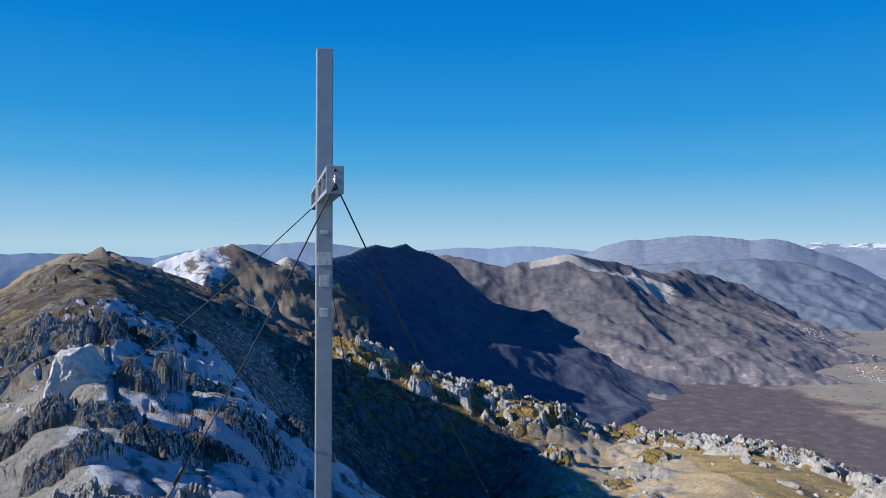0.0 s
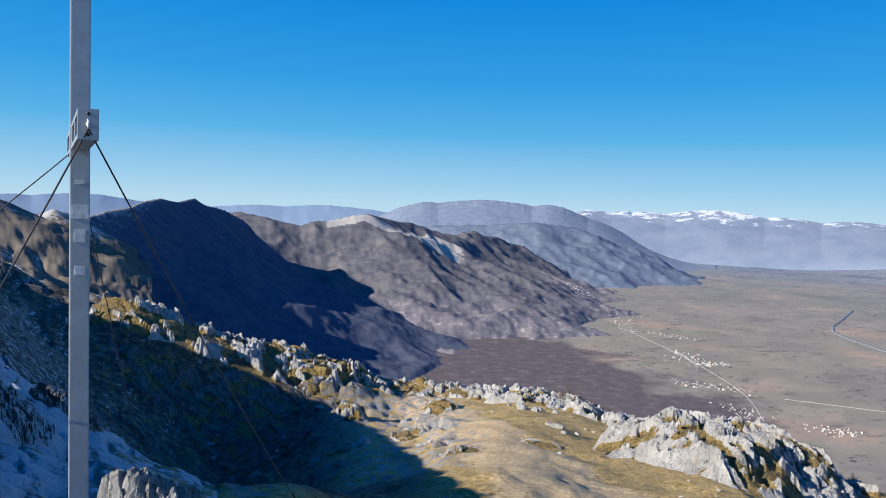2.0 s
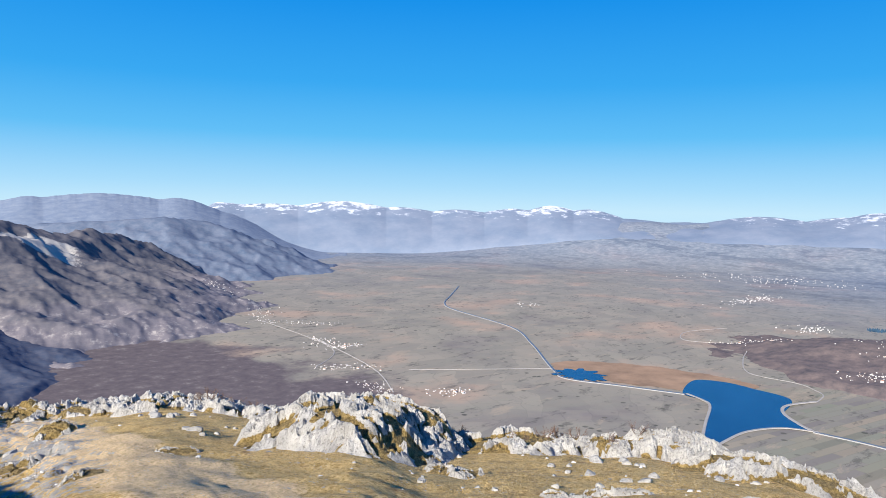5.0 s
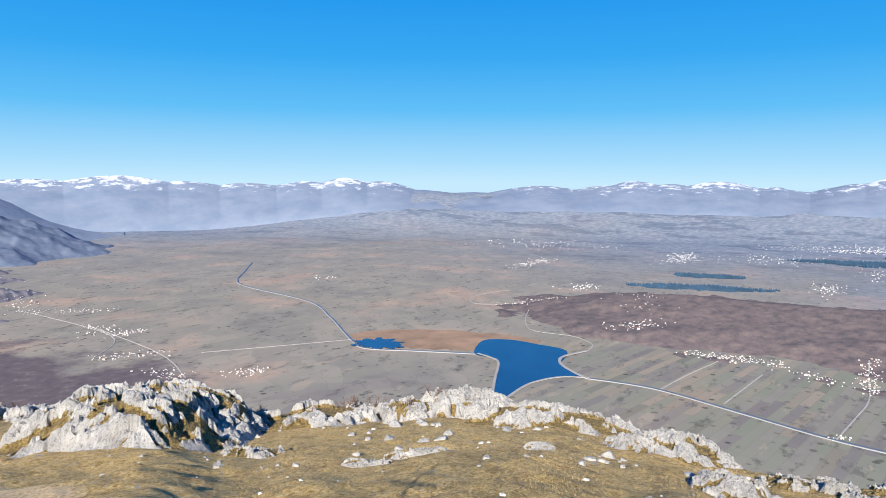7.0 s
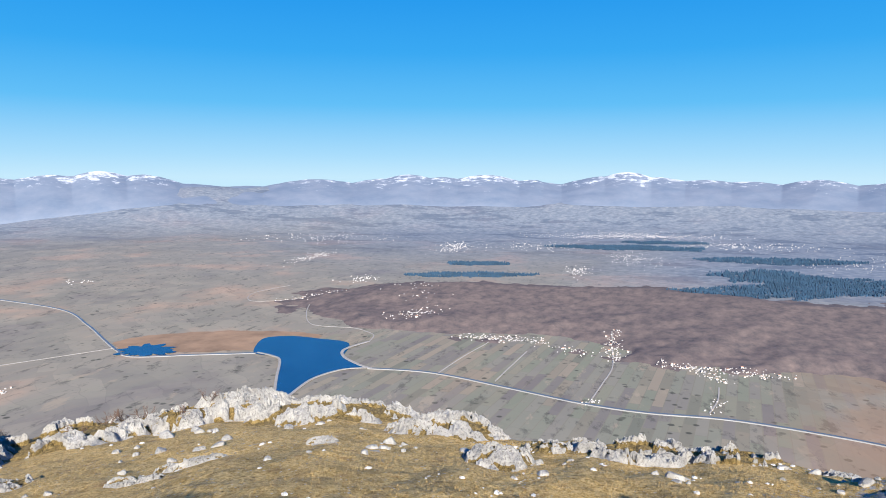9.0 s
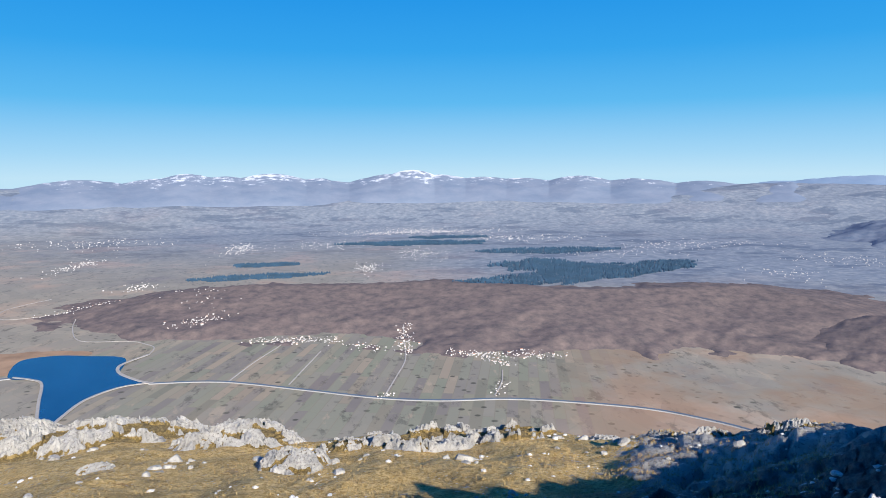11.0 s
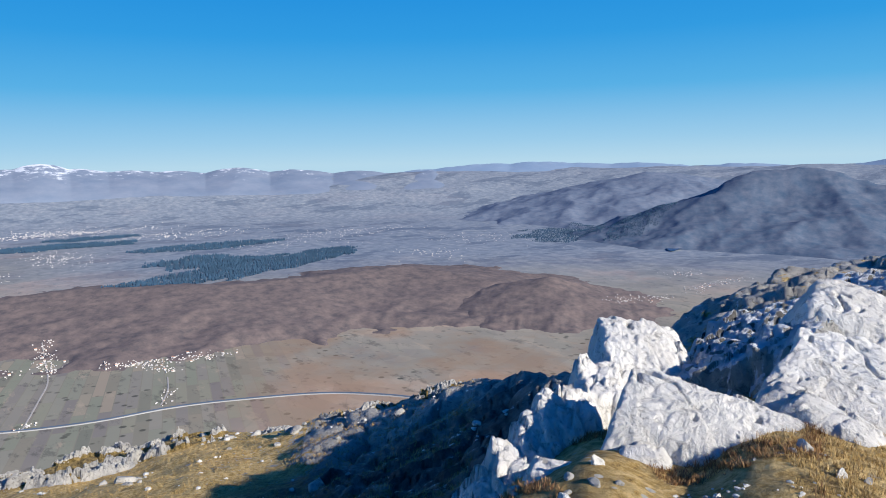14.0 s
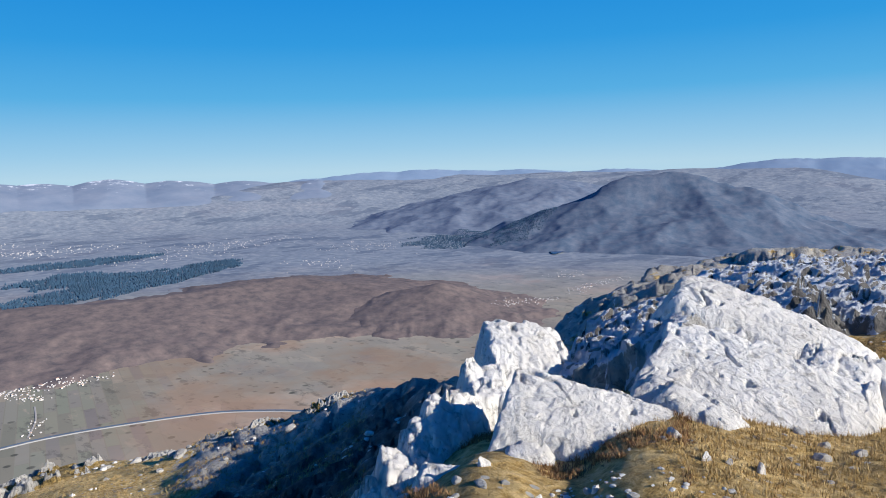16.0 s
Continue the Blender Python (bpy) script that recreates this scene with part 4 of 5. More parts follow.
for k, (az, el, height, wide) in enumerate(((-1.8, -15.5, 0.8, 6.0), (2.3, -16.2, 0.7, 6.4), (5.0, -14.0, 0.8, 6.4), (-1.6, -18.6, 0.5, 6.6), (8.0, -17.0, 0.5, 7.0))):
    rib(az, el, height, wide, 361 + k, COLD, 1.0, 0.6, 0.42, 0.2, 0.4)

# the white slabs beside the summit: beds of limestone that dip towards the sun
SEAT = (0.25, -0.60)        # over here the slabs are seen


def seat_plan(az, r):
    x, y = plan(az, r)
    return x + SEAT[0], y + SEAT[1]


def bedded_block(label, az, r, el, dip, sides, seed, walls=(3.0, 3.0, 2.0, 2.0), turn=0.0, name="rock_slab", mat=None, frost=0.0, flutes=0.008, lumps=0.04, cracks=0.05, turf=0.0, round_=0.05, cells=170, crack_size=0.7, seat=None):
    """One bed of limestone: a face through a point seen at an angle, falling by dip (to the right, towards the seat), cut by four
    sides (left, right, front, back) that fall by walls, weathered by flutes down the dip, cracks and pits."""
    cx, cy = seat_plan(az, r) if seat is None else plan(az, r)
    cz = EYE + r * math.tan(radians(el))
    left, right, front, back = sides
    pad = 0.9
    u, v = np.meshgrid(np.linspace(-left - pad, right + pad, cells), np.linspace(-front - pad, back + pad, cells), indexing="ij")
    t = radians(az)
    x = cx + u * math.cos(t) - v * math.sin(t)
    y = cy + u * math.sin(t) + v * math.cos(t)
    size = (left + right + front + back) / 4
    k = 1.0 / size
    c, sn = math.cos(radians(turn)), math.sin(radians(turn))
    p, q = u * c + v * sn, -u * sn + v * c
    p = p + 0.16 * size * fbm(x * 1.3 * k, y * 1.3 * k, 4, seed) + 0.05 * size * fbm(x * 5 * k, y * 5 * k, 3, seed + 2)
    q = q + 0.16 * size * fbm(x * 1.3 * k, y * 1.3 * k, 4, seed + 5) + 0.05 * size * fbm(x * 5 * k, y * 5 * k, 3, seed + 7)
    face = cz - dip[0] * u + dip[1] * v - 0.10 * size * (np.abs(p / max(left, right)) ** 3 + np.abs(q / max(front, back)) ** 3)
    falls = [np.zeros_like(u), walls[0] * (p + left), walls[1] * (right - p), walls[2] * (q + front), walls[3] * (back - q)]
    low = -np.log(sum(np.exp(-np.clip(f, -6, 6) / round_) for f in falls)) * round_
    z = face + low
    on_face = smooth(-0.02, 0.10, low + round_)
    along = np.array([dip[0], -dip[1]]) / max(1e-6, math.hypot(*dip))
    s1, s2 = u * along[0] + v * along[1], -u * along[1] + v * along[0]
    wob = 0.3 * fbm(u * 2, v * 2, 3, seed + 11)
    karren = fbm(s2 * 6 + wob * 4, s1 * 2.2, 4, seed + 13, ridged=True)
    z = z + flutes * (0.35 + 0.65 * on_face) * (karren - 0.4)
    z = z + lumps * (blocks(x * 2.6 / crack_size, y * 2.6 / crack_size, seed + 17, crack=0.25) - 0.45) * (1.25 - on_face) + 0.45 * lumps * fbm(u * 1.6, v * 1.6, 3, seed + 19)
    z = z + 0.5 * lumps * (1.1 - on_face) * (blocks(x * 8, y * 8, seed + 23, crack=0.3) - 0.4) + 0.012 * fbm(x * 14, y * 14, 3, seed + 27)
    seam = np.abs(fbm(s2 / crack_size * 0.9 + 0.6 * wob, s1 / crack_size * 0.5, 3, seed + 29))
    z = z - cracks * smooth(0.030, 0.0, seam) * smooth(0.08, 0.30, fbm(u * 1.7, v * 1.7, 2, seed + 30)) - cracks * 1.1 * smooth(0.42, 0.52, fbm(u * 4.3, v * 4.3, 3, seed + 31))
    g = ground_height(x, y)
    keep = z > g - 0.10
    z = np.maximum(z, g - 0.16)
    faces = grid_faces(cells, cells)
    faces = faces[keep.ravel()[faces].any(1)]
    verts = np.stack([x - cx, y - cy, z], -1).reshape(-1, 3)
    grassy = np.clip(turf + 0.9 * smooth(0.40, 0.52, fbm(u * 2.1, v * 2.1, 4, seed + 37)) * on_face + 0.5 * smooth(0.10, 0.0, (z - g)), 0, 1).ravel()
    root = new(name)
    root.location = (cx, cy, 0)
    lay_turf(root, verts, faces, grassy, grassy * 0.42, frost, mat or CRAG_WHITE, True)
    return tagged(root, label, "rock")


WHITE = "sunlit white limestone slab with pits and cracks"
EDGE_BLOCK = "pale limestone block on the edge of the slope"
bedded_block(WHITE, -157.7, 6.9, -16.1, (0.20, 0.46), (0.86, 1.00, 0.72, 0.56), 401, (4.0, 1.4, 2.0, 1.2), -10, cells=250, cracks=0.07, round_=0.06)
bedded_block("shaded rimed limestone scarp behind the white slab", -149.6, 7.9, -13.6, (-0.48, -0.1), (0.85, 0.5, 0.5, 0.8), 402, (1.6, 1.5, 2.4, 1.2), 0, "rock_outcrop", CRAG, 1.30, 0.03, 0.14, 0.10, cells=170, crack_size=0.5)
bedded_block("white limestone knob standing over the plain", -140.2, 8.1, -13.9, (0.25, 0.40), (0.42, 0.46, 0.50, 0.36), 403, (5.0, 1.6, 3.0, 1.8), 8, "rock_outcrop", None, 0.0, 0.02, 0.09, 0.05, round_=0.10, cells=200)
bedded_block(WHITE, -145.6, 5.6, -19.7, (0.16, 0.42), (0.66, 0.92, 0.36, 0.40), 404, (4.0, 1.2, 3.0, 1.6), -8, cells=220, cracks=0.06)
bedded_block(WHITE, -154.2, 6.0, -18.3, (0.25, 0.22), (0.30, 0.34, 0.14, 0.20), 405, (2.0, 1.4, 1.8, 1.4), -25, cells=130)
bedded_block(WHITE, -152.0, 6.3, -17.5, (0.2, 0.25), (0.24, 0.30, 0.12, 0.18), 406, (2.0, 1.4, 1.8, 1.4), -20, cells=110)
bedded_block("long white limestone bed behind the slab", -160.6, 8.4, -12.2, (0.36, 0.34), (1.15, 0.80, 0.42, 0.40), 407, (1.6, 2.6, 2.0, 1.6), -6, cells=170, cracks=0.08, turf=0.1)
bedded_block("pitted limestone boulder in the grass", -163.6, 7.4, -15.2, (0.20, 0.50), (0.30, 0.32, 0.34, 0.30), 408, (3.5, 2.0, 2.6, 1.8), -12, "rock_outcrop", None, 0.0, 0.03, 0.10, 0.12, cells=150)
bedded_block("pitted limestone boulder in the grass", -167.5, 7.6, -15.6, (0.20, 0.40), (0.34, 0.4, 0.3, 0.3), 418, (3.5, 2.0, 2.6, 1.8), -12, "rock_outcrop", None, 0.0, 0.03, 0.10, 0.10, cells=130)
for az, r, el, wide, deep, seed in ((-139.1, 7.6, -16.4, 0.20, 0.30, 415), (-137.4, 7.2, -17.2, 0.20, 0.30, 409), (-135.6, 6.5, -19.2, 0.17, 0.24, 410), (-133.9, 6.2, -20.2, 0.18, 0.24, 411), (-132.2, 6.0, -21.9, 0.18, 0.26, 412), (-130.5, 5.7, -24.0, 0.2, 0.26, 413), (-128.6, 5.5, -26.4, 0.22, 0.26, 414)):
    bedded_block(EDGE_BLOCK, az, r, el, (0.30, 0.36), (wide, wide, deep, deep), seed, (3.2, 4.0, 4.0, 2.0), 12, "rock_outcrop", None, 0.35, 0.03, 0.12, 0.08, cells=120, round_=0.05, crack_size=0.4)
bedded_block(WHITE, -136.6, 4.9, -24.6, (0.1, 0.12), (0.46, 0.50, 0.12, 0.20), 416, (3.0, 2.0, 3.4, 1.4), -3, cells=150, lumps=0.07)
bedded_block("small pale rock among dead herbs", -140.4, 5.2, -22.6, (0.1, 0.3), (0.16, 0.2, 0.12, 0.16), 417, (2.4, 2.0, 2.4, 1.4), 0, "rock_outcrop", frost=0.5, cells=80)
outcrop(-160.0, 4.0, -24.0, 20.0, 414, "broken rimed ledge at the observer's feet", 0.25, "rock_ledge", 0.12, 0.5, 0.6, frost=0.9, cells=180, soft=0.9, power=2.0, bare=0.8, mat=CRAG_SHADED)
# the rimed ridge beyond, stepping down to the cold side
for az, r, el, wide, deep, seed in ((-154.6, 11.5, -10.8, 1.5, 0.9, 421), (-159.0, 13.0, -10.4, 1.9, 1.2, 422), (-164.5, 13.5, -10.6, 1.8, 1.2, 423), (-157.0, 16.5, -8.9, 2.0, 1.6, 424), (-162.5, 18.0, -8.4, 2.4, 1.8, 425), (-168.5, 17.0, -8.6, 2.4, 2.0, 426), (-150.6, 10.2, -12.1, 0.9, 0.7, 427)):
    bedded_block("rimed limestone ridge beyond the slabs, its shade painted dark", az, r, el, (-0.22, 0.06), (wide, wide, deep, deep), seed, (0.9, 1.6, 1.2, 0.8), 0, "rock_outcrop", CRAG_SHADED, 1.30, 0.05, 0.20, 0.10, turf=0.05, cells=130, crack_size=0.7)

for k, (az, el, wide, tall) in enumerate(((-152.8, -19.0, 2.6, 0.16), (-155.0, -20.2, 2.0, 0.12), (-158.6, -20.6, 1.8, 0.14), (-150.4, -17.2, 3.2, 0.2), (-147.6, -22.6, 1.5, 0.09), (-143.4, -23.6, 1.8, 0.1), (-139.2, -21.4, 2.2, 0.14), (-137.0, -24.0, 3.0, 0.16), (-150.8, -23.6, 1.3, 0.08), (-154.6, -22.6, 1.2, 0.08), (-141.2, -19.6, 2.4, 0.16), (-156.4, -18.2, 2.8, 0.16), (-134.0, -25.6, 3.2, 0.18))):
    x, y, z, r = spot(az, el)
    boulder(az, r, math.degrees(math.atan2(z + tall * 0.5 - EYE, r)), wide * 0.55, 451 + k, "small white limestone stone in the dry grass", "stone", 0.8, CRAG_WHITE, square=0.3, rough=0.12, level=4, turn=37 * k)

# the rimed rocks by the cross
RIMED = "limestone rock with rime in its hollows"
boulder(27.4, 7.8, -7.5, 5.6, 421, "large pale sunlit limestone boulder", depth=0.8, mat=CRAG_WHITE, level=5, square=0.6, rough=0.09, cuts=10, sink=0.5)
for az, r, top, wide, seed in ((23.3, 7.6, -8.4, 3.6, 422), (21.4, 8.8, -7.8, 2.6, 423), (30.8, 7.0, -12.3, 6.0, 424), (25.2, 6.6, -13.2, 6.0, 425), (21.8, 6.0, -14.6, 6.4, 426), (27.8, 5.6, -16.2, 7.0, 427), (18.0, 6.4, -14.8, 5.4, 428),
                               (31.8, 10.5, -7.6, 5.4, 429), (26.0, 12.8, -6.3, 5.0, 430), (29.8, 14.0, -5.5, 5.0, 431), (22.6, 13.0, -6.9, 4.0, 432), (14.6, 7.2, -15.6, 6.0, 433), (11.0, 8.6, -17.4, 5.0, 434), (19.2, 9.4, -9.9, 5.0, 435), (16.0, 8.8, -12.6, 4.4, 436)):
    outcrop(az, r, top, wide, seed, RIMED, 0.9, "rimed_rock", 0.22, 1.05, 0.6, frost=0.80 + 0.14 * (seed % 2), cells=140, bare=0.97, soft=0.8, power=2.2, mat=CRAG_SHADED)
outcrop(25.0, 4.5, -18.0, 20.0, 441, "flat pale limestone ledge at the edge of the summit", 0.4, "rock_ledge", 0.4, 0.35, 0.5, frost=0.6, turf=-0.5, cells=150)
outcrop(4.5, 4.7, -19.7, 9.0, 442, "flat pale limestone ledge at the edge of the summit", 0.5, "rock_ledge", 0.4, 0.35, 0.5, frost=0.6, turf=-0.5, cells=110)


# ---- the summit cross and its guys ----
STEEL = plain("grey painted steel", (0.34, 0.37, 0.40), 0.42, 0.35, 0.12, 14.0)
STEEL_DARK = plain("dark steel hardware", (0.05, 0.05, 0.055), 0.5, 0.8)
CABLE = plain("steel cable", (0.07, 0.07, 0.075), 0.5, 0.6)
STICKER = plain("weathered stickers", (0.55, 0.57, 0.58), 0.5, 0.0, 0.35, 40.0)
POLE_AZ, POLE_R, POLE_TOP, BEAM_Z = 9.65, 4.27, 2.755, 1.90


def build_cross():
    px, py = plan(POLE_AZ, POLE_R)
    foot = ground_z(px, py) - 0.25
    root = new("summit_cross")
    root.matrix_world = pose(px, py, 0, 0, 0, 13.0)
    tagged(root, "tall grey steel summit cross held by four guy cables", "cross")
    bm = bmesh.new()
    box(bm, (0.098, 0.075, POLE_TOP - foot), (0, 0, (POLE_TOP + foot) / 2), 0.006)
    pole = part("post", from_bm("post", bm, STEEL), root)
    for z, w, h in ((1.66, 0.045, 0.022), (1.50, 0.085, 0.075), (1.37, 0.055, 0.07), (1.18, 0.05, 0.05)):
        bm = bmesh.new()
        box(bm, (w, 0.003, h), (0, -0.040, z), 0.0008)
        part("sticker", from_bm("sticker", bm, STICKER), pole, "faded sticker on the steel post")
    # the beam seen nearly end on: an open box of flat bars between two end plates
    beam = new("beam")
    beam.parent = root
    beam.matrix_basis = pose(0, 0, BEAM_Z)
    half, w, h = 0.86, 0.085, 0.13
    for name, size, at in (("rail", (w, 2 * half, 0.022), (-0.0, 0, h / 2 - 0.011)), ("rail", (w, 2 * half, 0.022), (0, 0, -h / 2 + 0.011)),
                           ("end_plate", (w, 0.012, h + 0.006), (0, -half - 0.004, 0)), ("end_plate", (w, 0.012, h + 0.006), (0, half + 0.004, 0)),
                           ("web", (w, 0.03, h - 0.046), (0, -0.07, 0)), ("web", (w, 0.03, h - 0.046), (0, 0.07, 0)), ("web", (w, 0.02, h - 0.046), (0, -half + 0.35, 0))):
        bm = bmesh.new()
        box(bm, size, at, 0.003)
        part(name, from_bm(name, bm, STEEL), beam)
    for side in (-1, 1):
        for z in (0.045, -0.045):
            bm = bmesh.new()
            tube(bm, (0.0, side * (half + 0.008), z), (0, side * (half + 0.016), z), 0.008, 10)
            part("bolt", from_bm("bolt", bm, STEEL_DARK, True), beam, "dark bolt head")
        bm = bmesh.new()
        ring = []
        for k in range(14):
            a = 2 * math.pi * k / 14
            ring.append((0.0, side * (half + 0.03 + 0.018 * math.cos(a)), 0.018 * math.sin(a)))
        for k in range(14):
            tube(bm, ring[k], ring[(k + 1) % 14], 0.005, 6)
        tube(bm, (0, side * (half + 0.004), 0), (0, side * (half + 0.016), 0), 0.009, 8)
        part("eye_bolt", from_bm("eye_bolt", bm, plain("bright zinc", (0.75, 0.76, 0.78), 0.3, 0.9), True), beam, "bright zinc eye bolt")
    return root


cross = build_cross()
_m = pose(*plan(POLE_AZ, POLE_R), 0, 0, 0, 13.0)
NEAR_RING, FAR_RING = _m @ Vector((0, -0.89, BEAM_Z - 0.02)), _m @ Vector((0, 0.89, BEAM_Z - 0.02))


def guy(start, az, r):
    x, y = plan(az, r)
    end = Vector((x, y, ground_z(x, y)))
    root = new("guy_cable")
    root.location = end
    tagged(root, "thin dark steel guy cable anchored in the rock", "cable", "guy cables of the cross")
    bm = bmesh.new()
    n = 14
    pts = []
    for k in range(n + 1):
        t = k / n
        p = start.lerp(end, t) - end
        p.z -= 0.05 * 4 * t * (1 - t)
        pts.append(p)
    d = (pts[-1] - pts[0]).normalized()
    side = d.cross(Vector((0, 0, 1))).normalized()
    over = side.cross(d)
    rings = [[bm.verts.new(p + 0.0042 * (side * math.cos(k * math.pi / 3) + over * math.sin(k * math.pi / 3))) for k in range(6)] for p in pts]
    for near_ring, far_ring in zip(rings, rings[1:]):
        for k in range(6):
            bm.faces.new((near_ring[k], near_ring[(k + 1) % 6], far_ring[(k + 1) % 6], far_ring[k]))
    part("cable", from_bm("cable", bm, CABLE, True), root)
    bm = bmesh.new()
    d = (start - end).normalized()
    tube(bm, d * 0.25, d * 0.42, 0.011, 8)
    part("turnbuckle", from_bm("turnbuckle", bm, STEEL_DARK, True), root, "steel turnbuckle")
    bm = bmesh.new()
    tube(bm, (0, 0, -0.12), d * 0.05, 0.009, 8)
    part("anchor", from_bm("anchor", bm, STEEL_DARK, True), root, "steel anchor pin")


guy(NEAR_RING, 21.9, 4.75)
guy(NEAR_RING, -6.2, 7.4)
guy(FAR_RING, 25.3, 7.6)
guy(FAR_RING, 5.2, 11.5)


# ---- the plain: water, dykes, roads, villages, woods ----
def make_water():
    m, n, l, b = material("deep blue reservoir water")
    col = ramp(n, l, tex_noise(n, l, coords(n, l), 0.02, 4), [(0.3, (0.008, 0.05, 0.14)), (0.7, (0.012, 0.075, 0.19))])
    l.new(col, b.inputs["Base Color"])
    b.inputs["Roughness"].default_value = 0.25
    b.inputs["Specular IOR Level"].default_value = 0.4
    return m


WATER = make_water()
GRAVEL = plain("pale gravel road", (0.38, 0.355, 0.33), 0.95, 0, 0.12, 0.1)
CONCRETE = plain("pale concrete lining", (0.34, 0.34, 0.34), 0.9, 0, 0.1, 0.1)
# canal water with the banks' shade put into its dark blue
CANAL_SHADE = plain("canal in shade of its banks", (0.10, 0.13, 0.18), 0.4, 0, 0.1, 0.1)
REED = plain("orange reed bed", (0.33, 0.21, 0.13), 1.0, 0, 0.3, 0.02)


def curve_points(pts, closed=False, steps=6):
    """A smooth line through the places."""
    p = [np.array(q, float) for q in pts]
    n, out = len(p), []
    for k in range(n if closed else n - 1):
        a, b, c, d = (p[(k + j - 1) % n] if closed else p[min(max(k + j - 1, 0), n - 1)] for j in range(4))
        for s_ in range(steps):
            t = s_ / steps
            out.append(0.5 * (2 * b + (c - a) * t + (2 * a - 5 * b + 4 * c - d) * t * t + (3 * b - a - 3 * c + d) * t ** 3))
    if not closed:
        out.append(p[-1])
    return out


def strip(name, pts, width, lift, mat, label, category, thick=0.8, kind="structure", steps=6):
    """A road, dyke or channel lying on the plain along a smooth line."""
    line = curve_points(pts, False, steps)
    verts, faces = [], []
    for k, q in enumerate(line):
        d = line[min(k + 1, len(line) - 1)] - line[max(k - 1, 0)]
        d = d / max(1e-6, np.hypot(*d))
        nx, ny = -d[1] * width / 2, d[0] * width / 2
        for sx, sz in ((-1, -thick), (-0.8, 0), (0.8, 0), (1, -thick)):
            x, y = q[0] + sx * nx, q[1] + sx * ny
            verts.append((x, y, hill_z(x, y) + lift + sz))
    for k in range(len(line) - 1):
        for j in range(3):
            a = 4 * k + j
            faces.append((a, a + 1, a + 5, a + 4))
    me = link_mesh(name, verts, np.array(faces)[:, ::-1], [mat], False)
    return tagged(new(name, me), label, category, kind=kind)


def hill_z(x, y):
    """The plain or whatever hill stands there."""
    hit, place, *_ = scene.ray_cast(VIEW, Vector((x, y, 300)), Vector((0, 0, -1)))
    return place.z if hit else FLOOR


bpy.context.view_layer.update()
VIEW = bpy.context.evaluated_depsgraph_get()


def sheet(name, pts, lift, mat, label, category, wobble=3.0, ripple=0.03):
    """A flat patch with an uneven shore."""
    line = curve_points(pts, True, 14)
    c = sum(line) / len(line)
    bm = bmesh.new()
    ring = []
    for q in line:
        d = (q - c) / max(1.0, np.hypot(*(q - c)))
        q = q + d * wobble * float(fbm(np.array([q[0] * ripple]), np.array([q[1] * ripple]), 3, 9)[0])
        ring.append(bm.verts.new((q[0], q[1], FLOOR + lift)))
    face = bm.faces.new(ring)
    bmesh.ops.triangulate(bm, faces=[face])
    bmesh.ops.recalc_face_normals(bm, faces=bm.faces)
    if sum(f.normal.z for f in bm.faces) < 0:
        bmesh.ops.reverse_faces(bm, faces=bm.faces)
    return tagged(new(name, from_bm(name, bm, mat)), label, category, kind="structure")


LAKE = [(966, 446), (1051, 469), (1078, 435), (1070, 383), (1048, 325), (968, 306), (928, 273), (914, 253), (899, 289), (852, 313), (792, 317), (764, 316), (761, 328), (846, 360), (929, 390), (951, 411)]
sheet("reed_bed", [(940, 640), (1010, 690), (1080, 600), (1110, 480), (1090, 380), (1000, 420), (960, 520)], 0.5, REED, "orange-brown reed bed beside the reservoir", "reeds", 14)
sheet("lake", LAKE, 1.0, WATER, "deep blue reservoir with curved gravel dykes on the plain", "lake", 2.0)
sheet("pond", [(918, 630), (932, 645), (954, 647), (974, 634), (988, 613), (975, 585), (942, 565), (920, 590)], 1.0, WATER, "small blue pond with ragged shore", "pond", 30.0, 0.06)

CANAL_WEST = [(1731, 1602), (1520, 1440), (1397, 1345), (1320, 1241), (1222, 970), (1100, 820), (995, 711), (941, 653), (912, 609), (938, 525), (964, 440)]
CANAL_EAST = [(912, 255), (906, 164), (854, 55), (810, -31), (789, -102), (783, -178), (763, -245), (723, -331), (673, -384), (630, -415), (560, -470)]
for pts, side in ((CANAL_WEST, 1), (CANAL_EAST, 1)):
    strip("canal", pts, 5.4, 0.9, CONCRETE, "long canal with pale concrete banks across the plain", "canal", 0.9)
    strip("canal_water", pts, 3.0, 1.5, CANAL_SHADE, "dark blue water in the canal", "canal", 0.3)
strip("dyke", [(966, 440), (951, 411), (929, 390), (846, 360), (761, 328)], 4.0, 1.6, GRAVEL, "pale gravel dyke along the reservoir", "dyke")
strip("dyke", [(764, 314), (792, 315), (852, 311), (899, 286), (914, 250)], 4.0, 1.6, GRAVEL, "pale gravel dyke along the reservoir", "dyke")
strip("dyke", [(914, 256), (930, 276), (968, 308), (1010, 318), (1064, 296)], 5.0, 1.6, GRAVEL, "pale gravel dyke along the reservoir", "dyke")
ROADS = [
    [(1064, 296), (1110, 300), (1136, 319), (1161, 352), (1175, 430), (1273, 478), (1351, 501)],
    [(899, 158), (1000, 135), (1095, 107)], [(880, 78), (960, 62), (1048, 44)], [(807, -37), (900, -60), (975, -77), (1060, -84), (1168, -90)], [(799, -170), (850, -190), (905, -203)],
    [(768, 817), (850, 750), (958, 664)], [(1404, 566), (1380, 640), (1480, 680), (1600, 640)],
    [(665, 929), (781, 1041), (842, 1362)], [(656, 728), (735, 872), (815, 1144)],
]
for pts in ROADS:
    strip("country_road", pts, 1.9, 0.5, GRAVEL, "narrow pale country road between the fields", "road", 0.5)

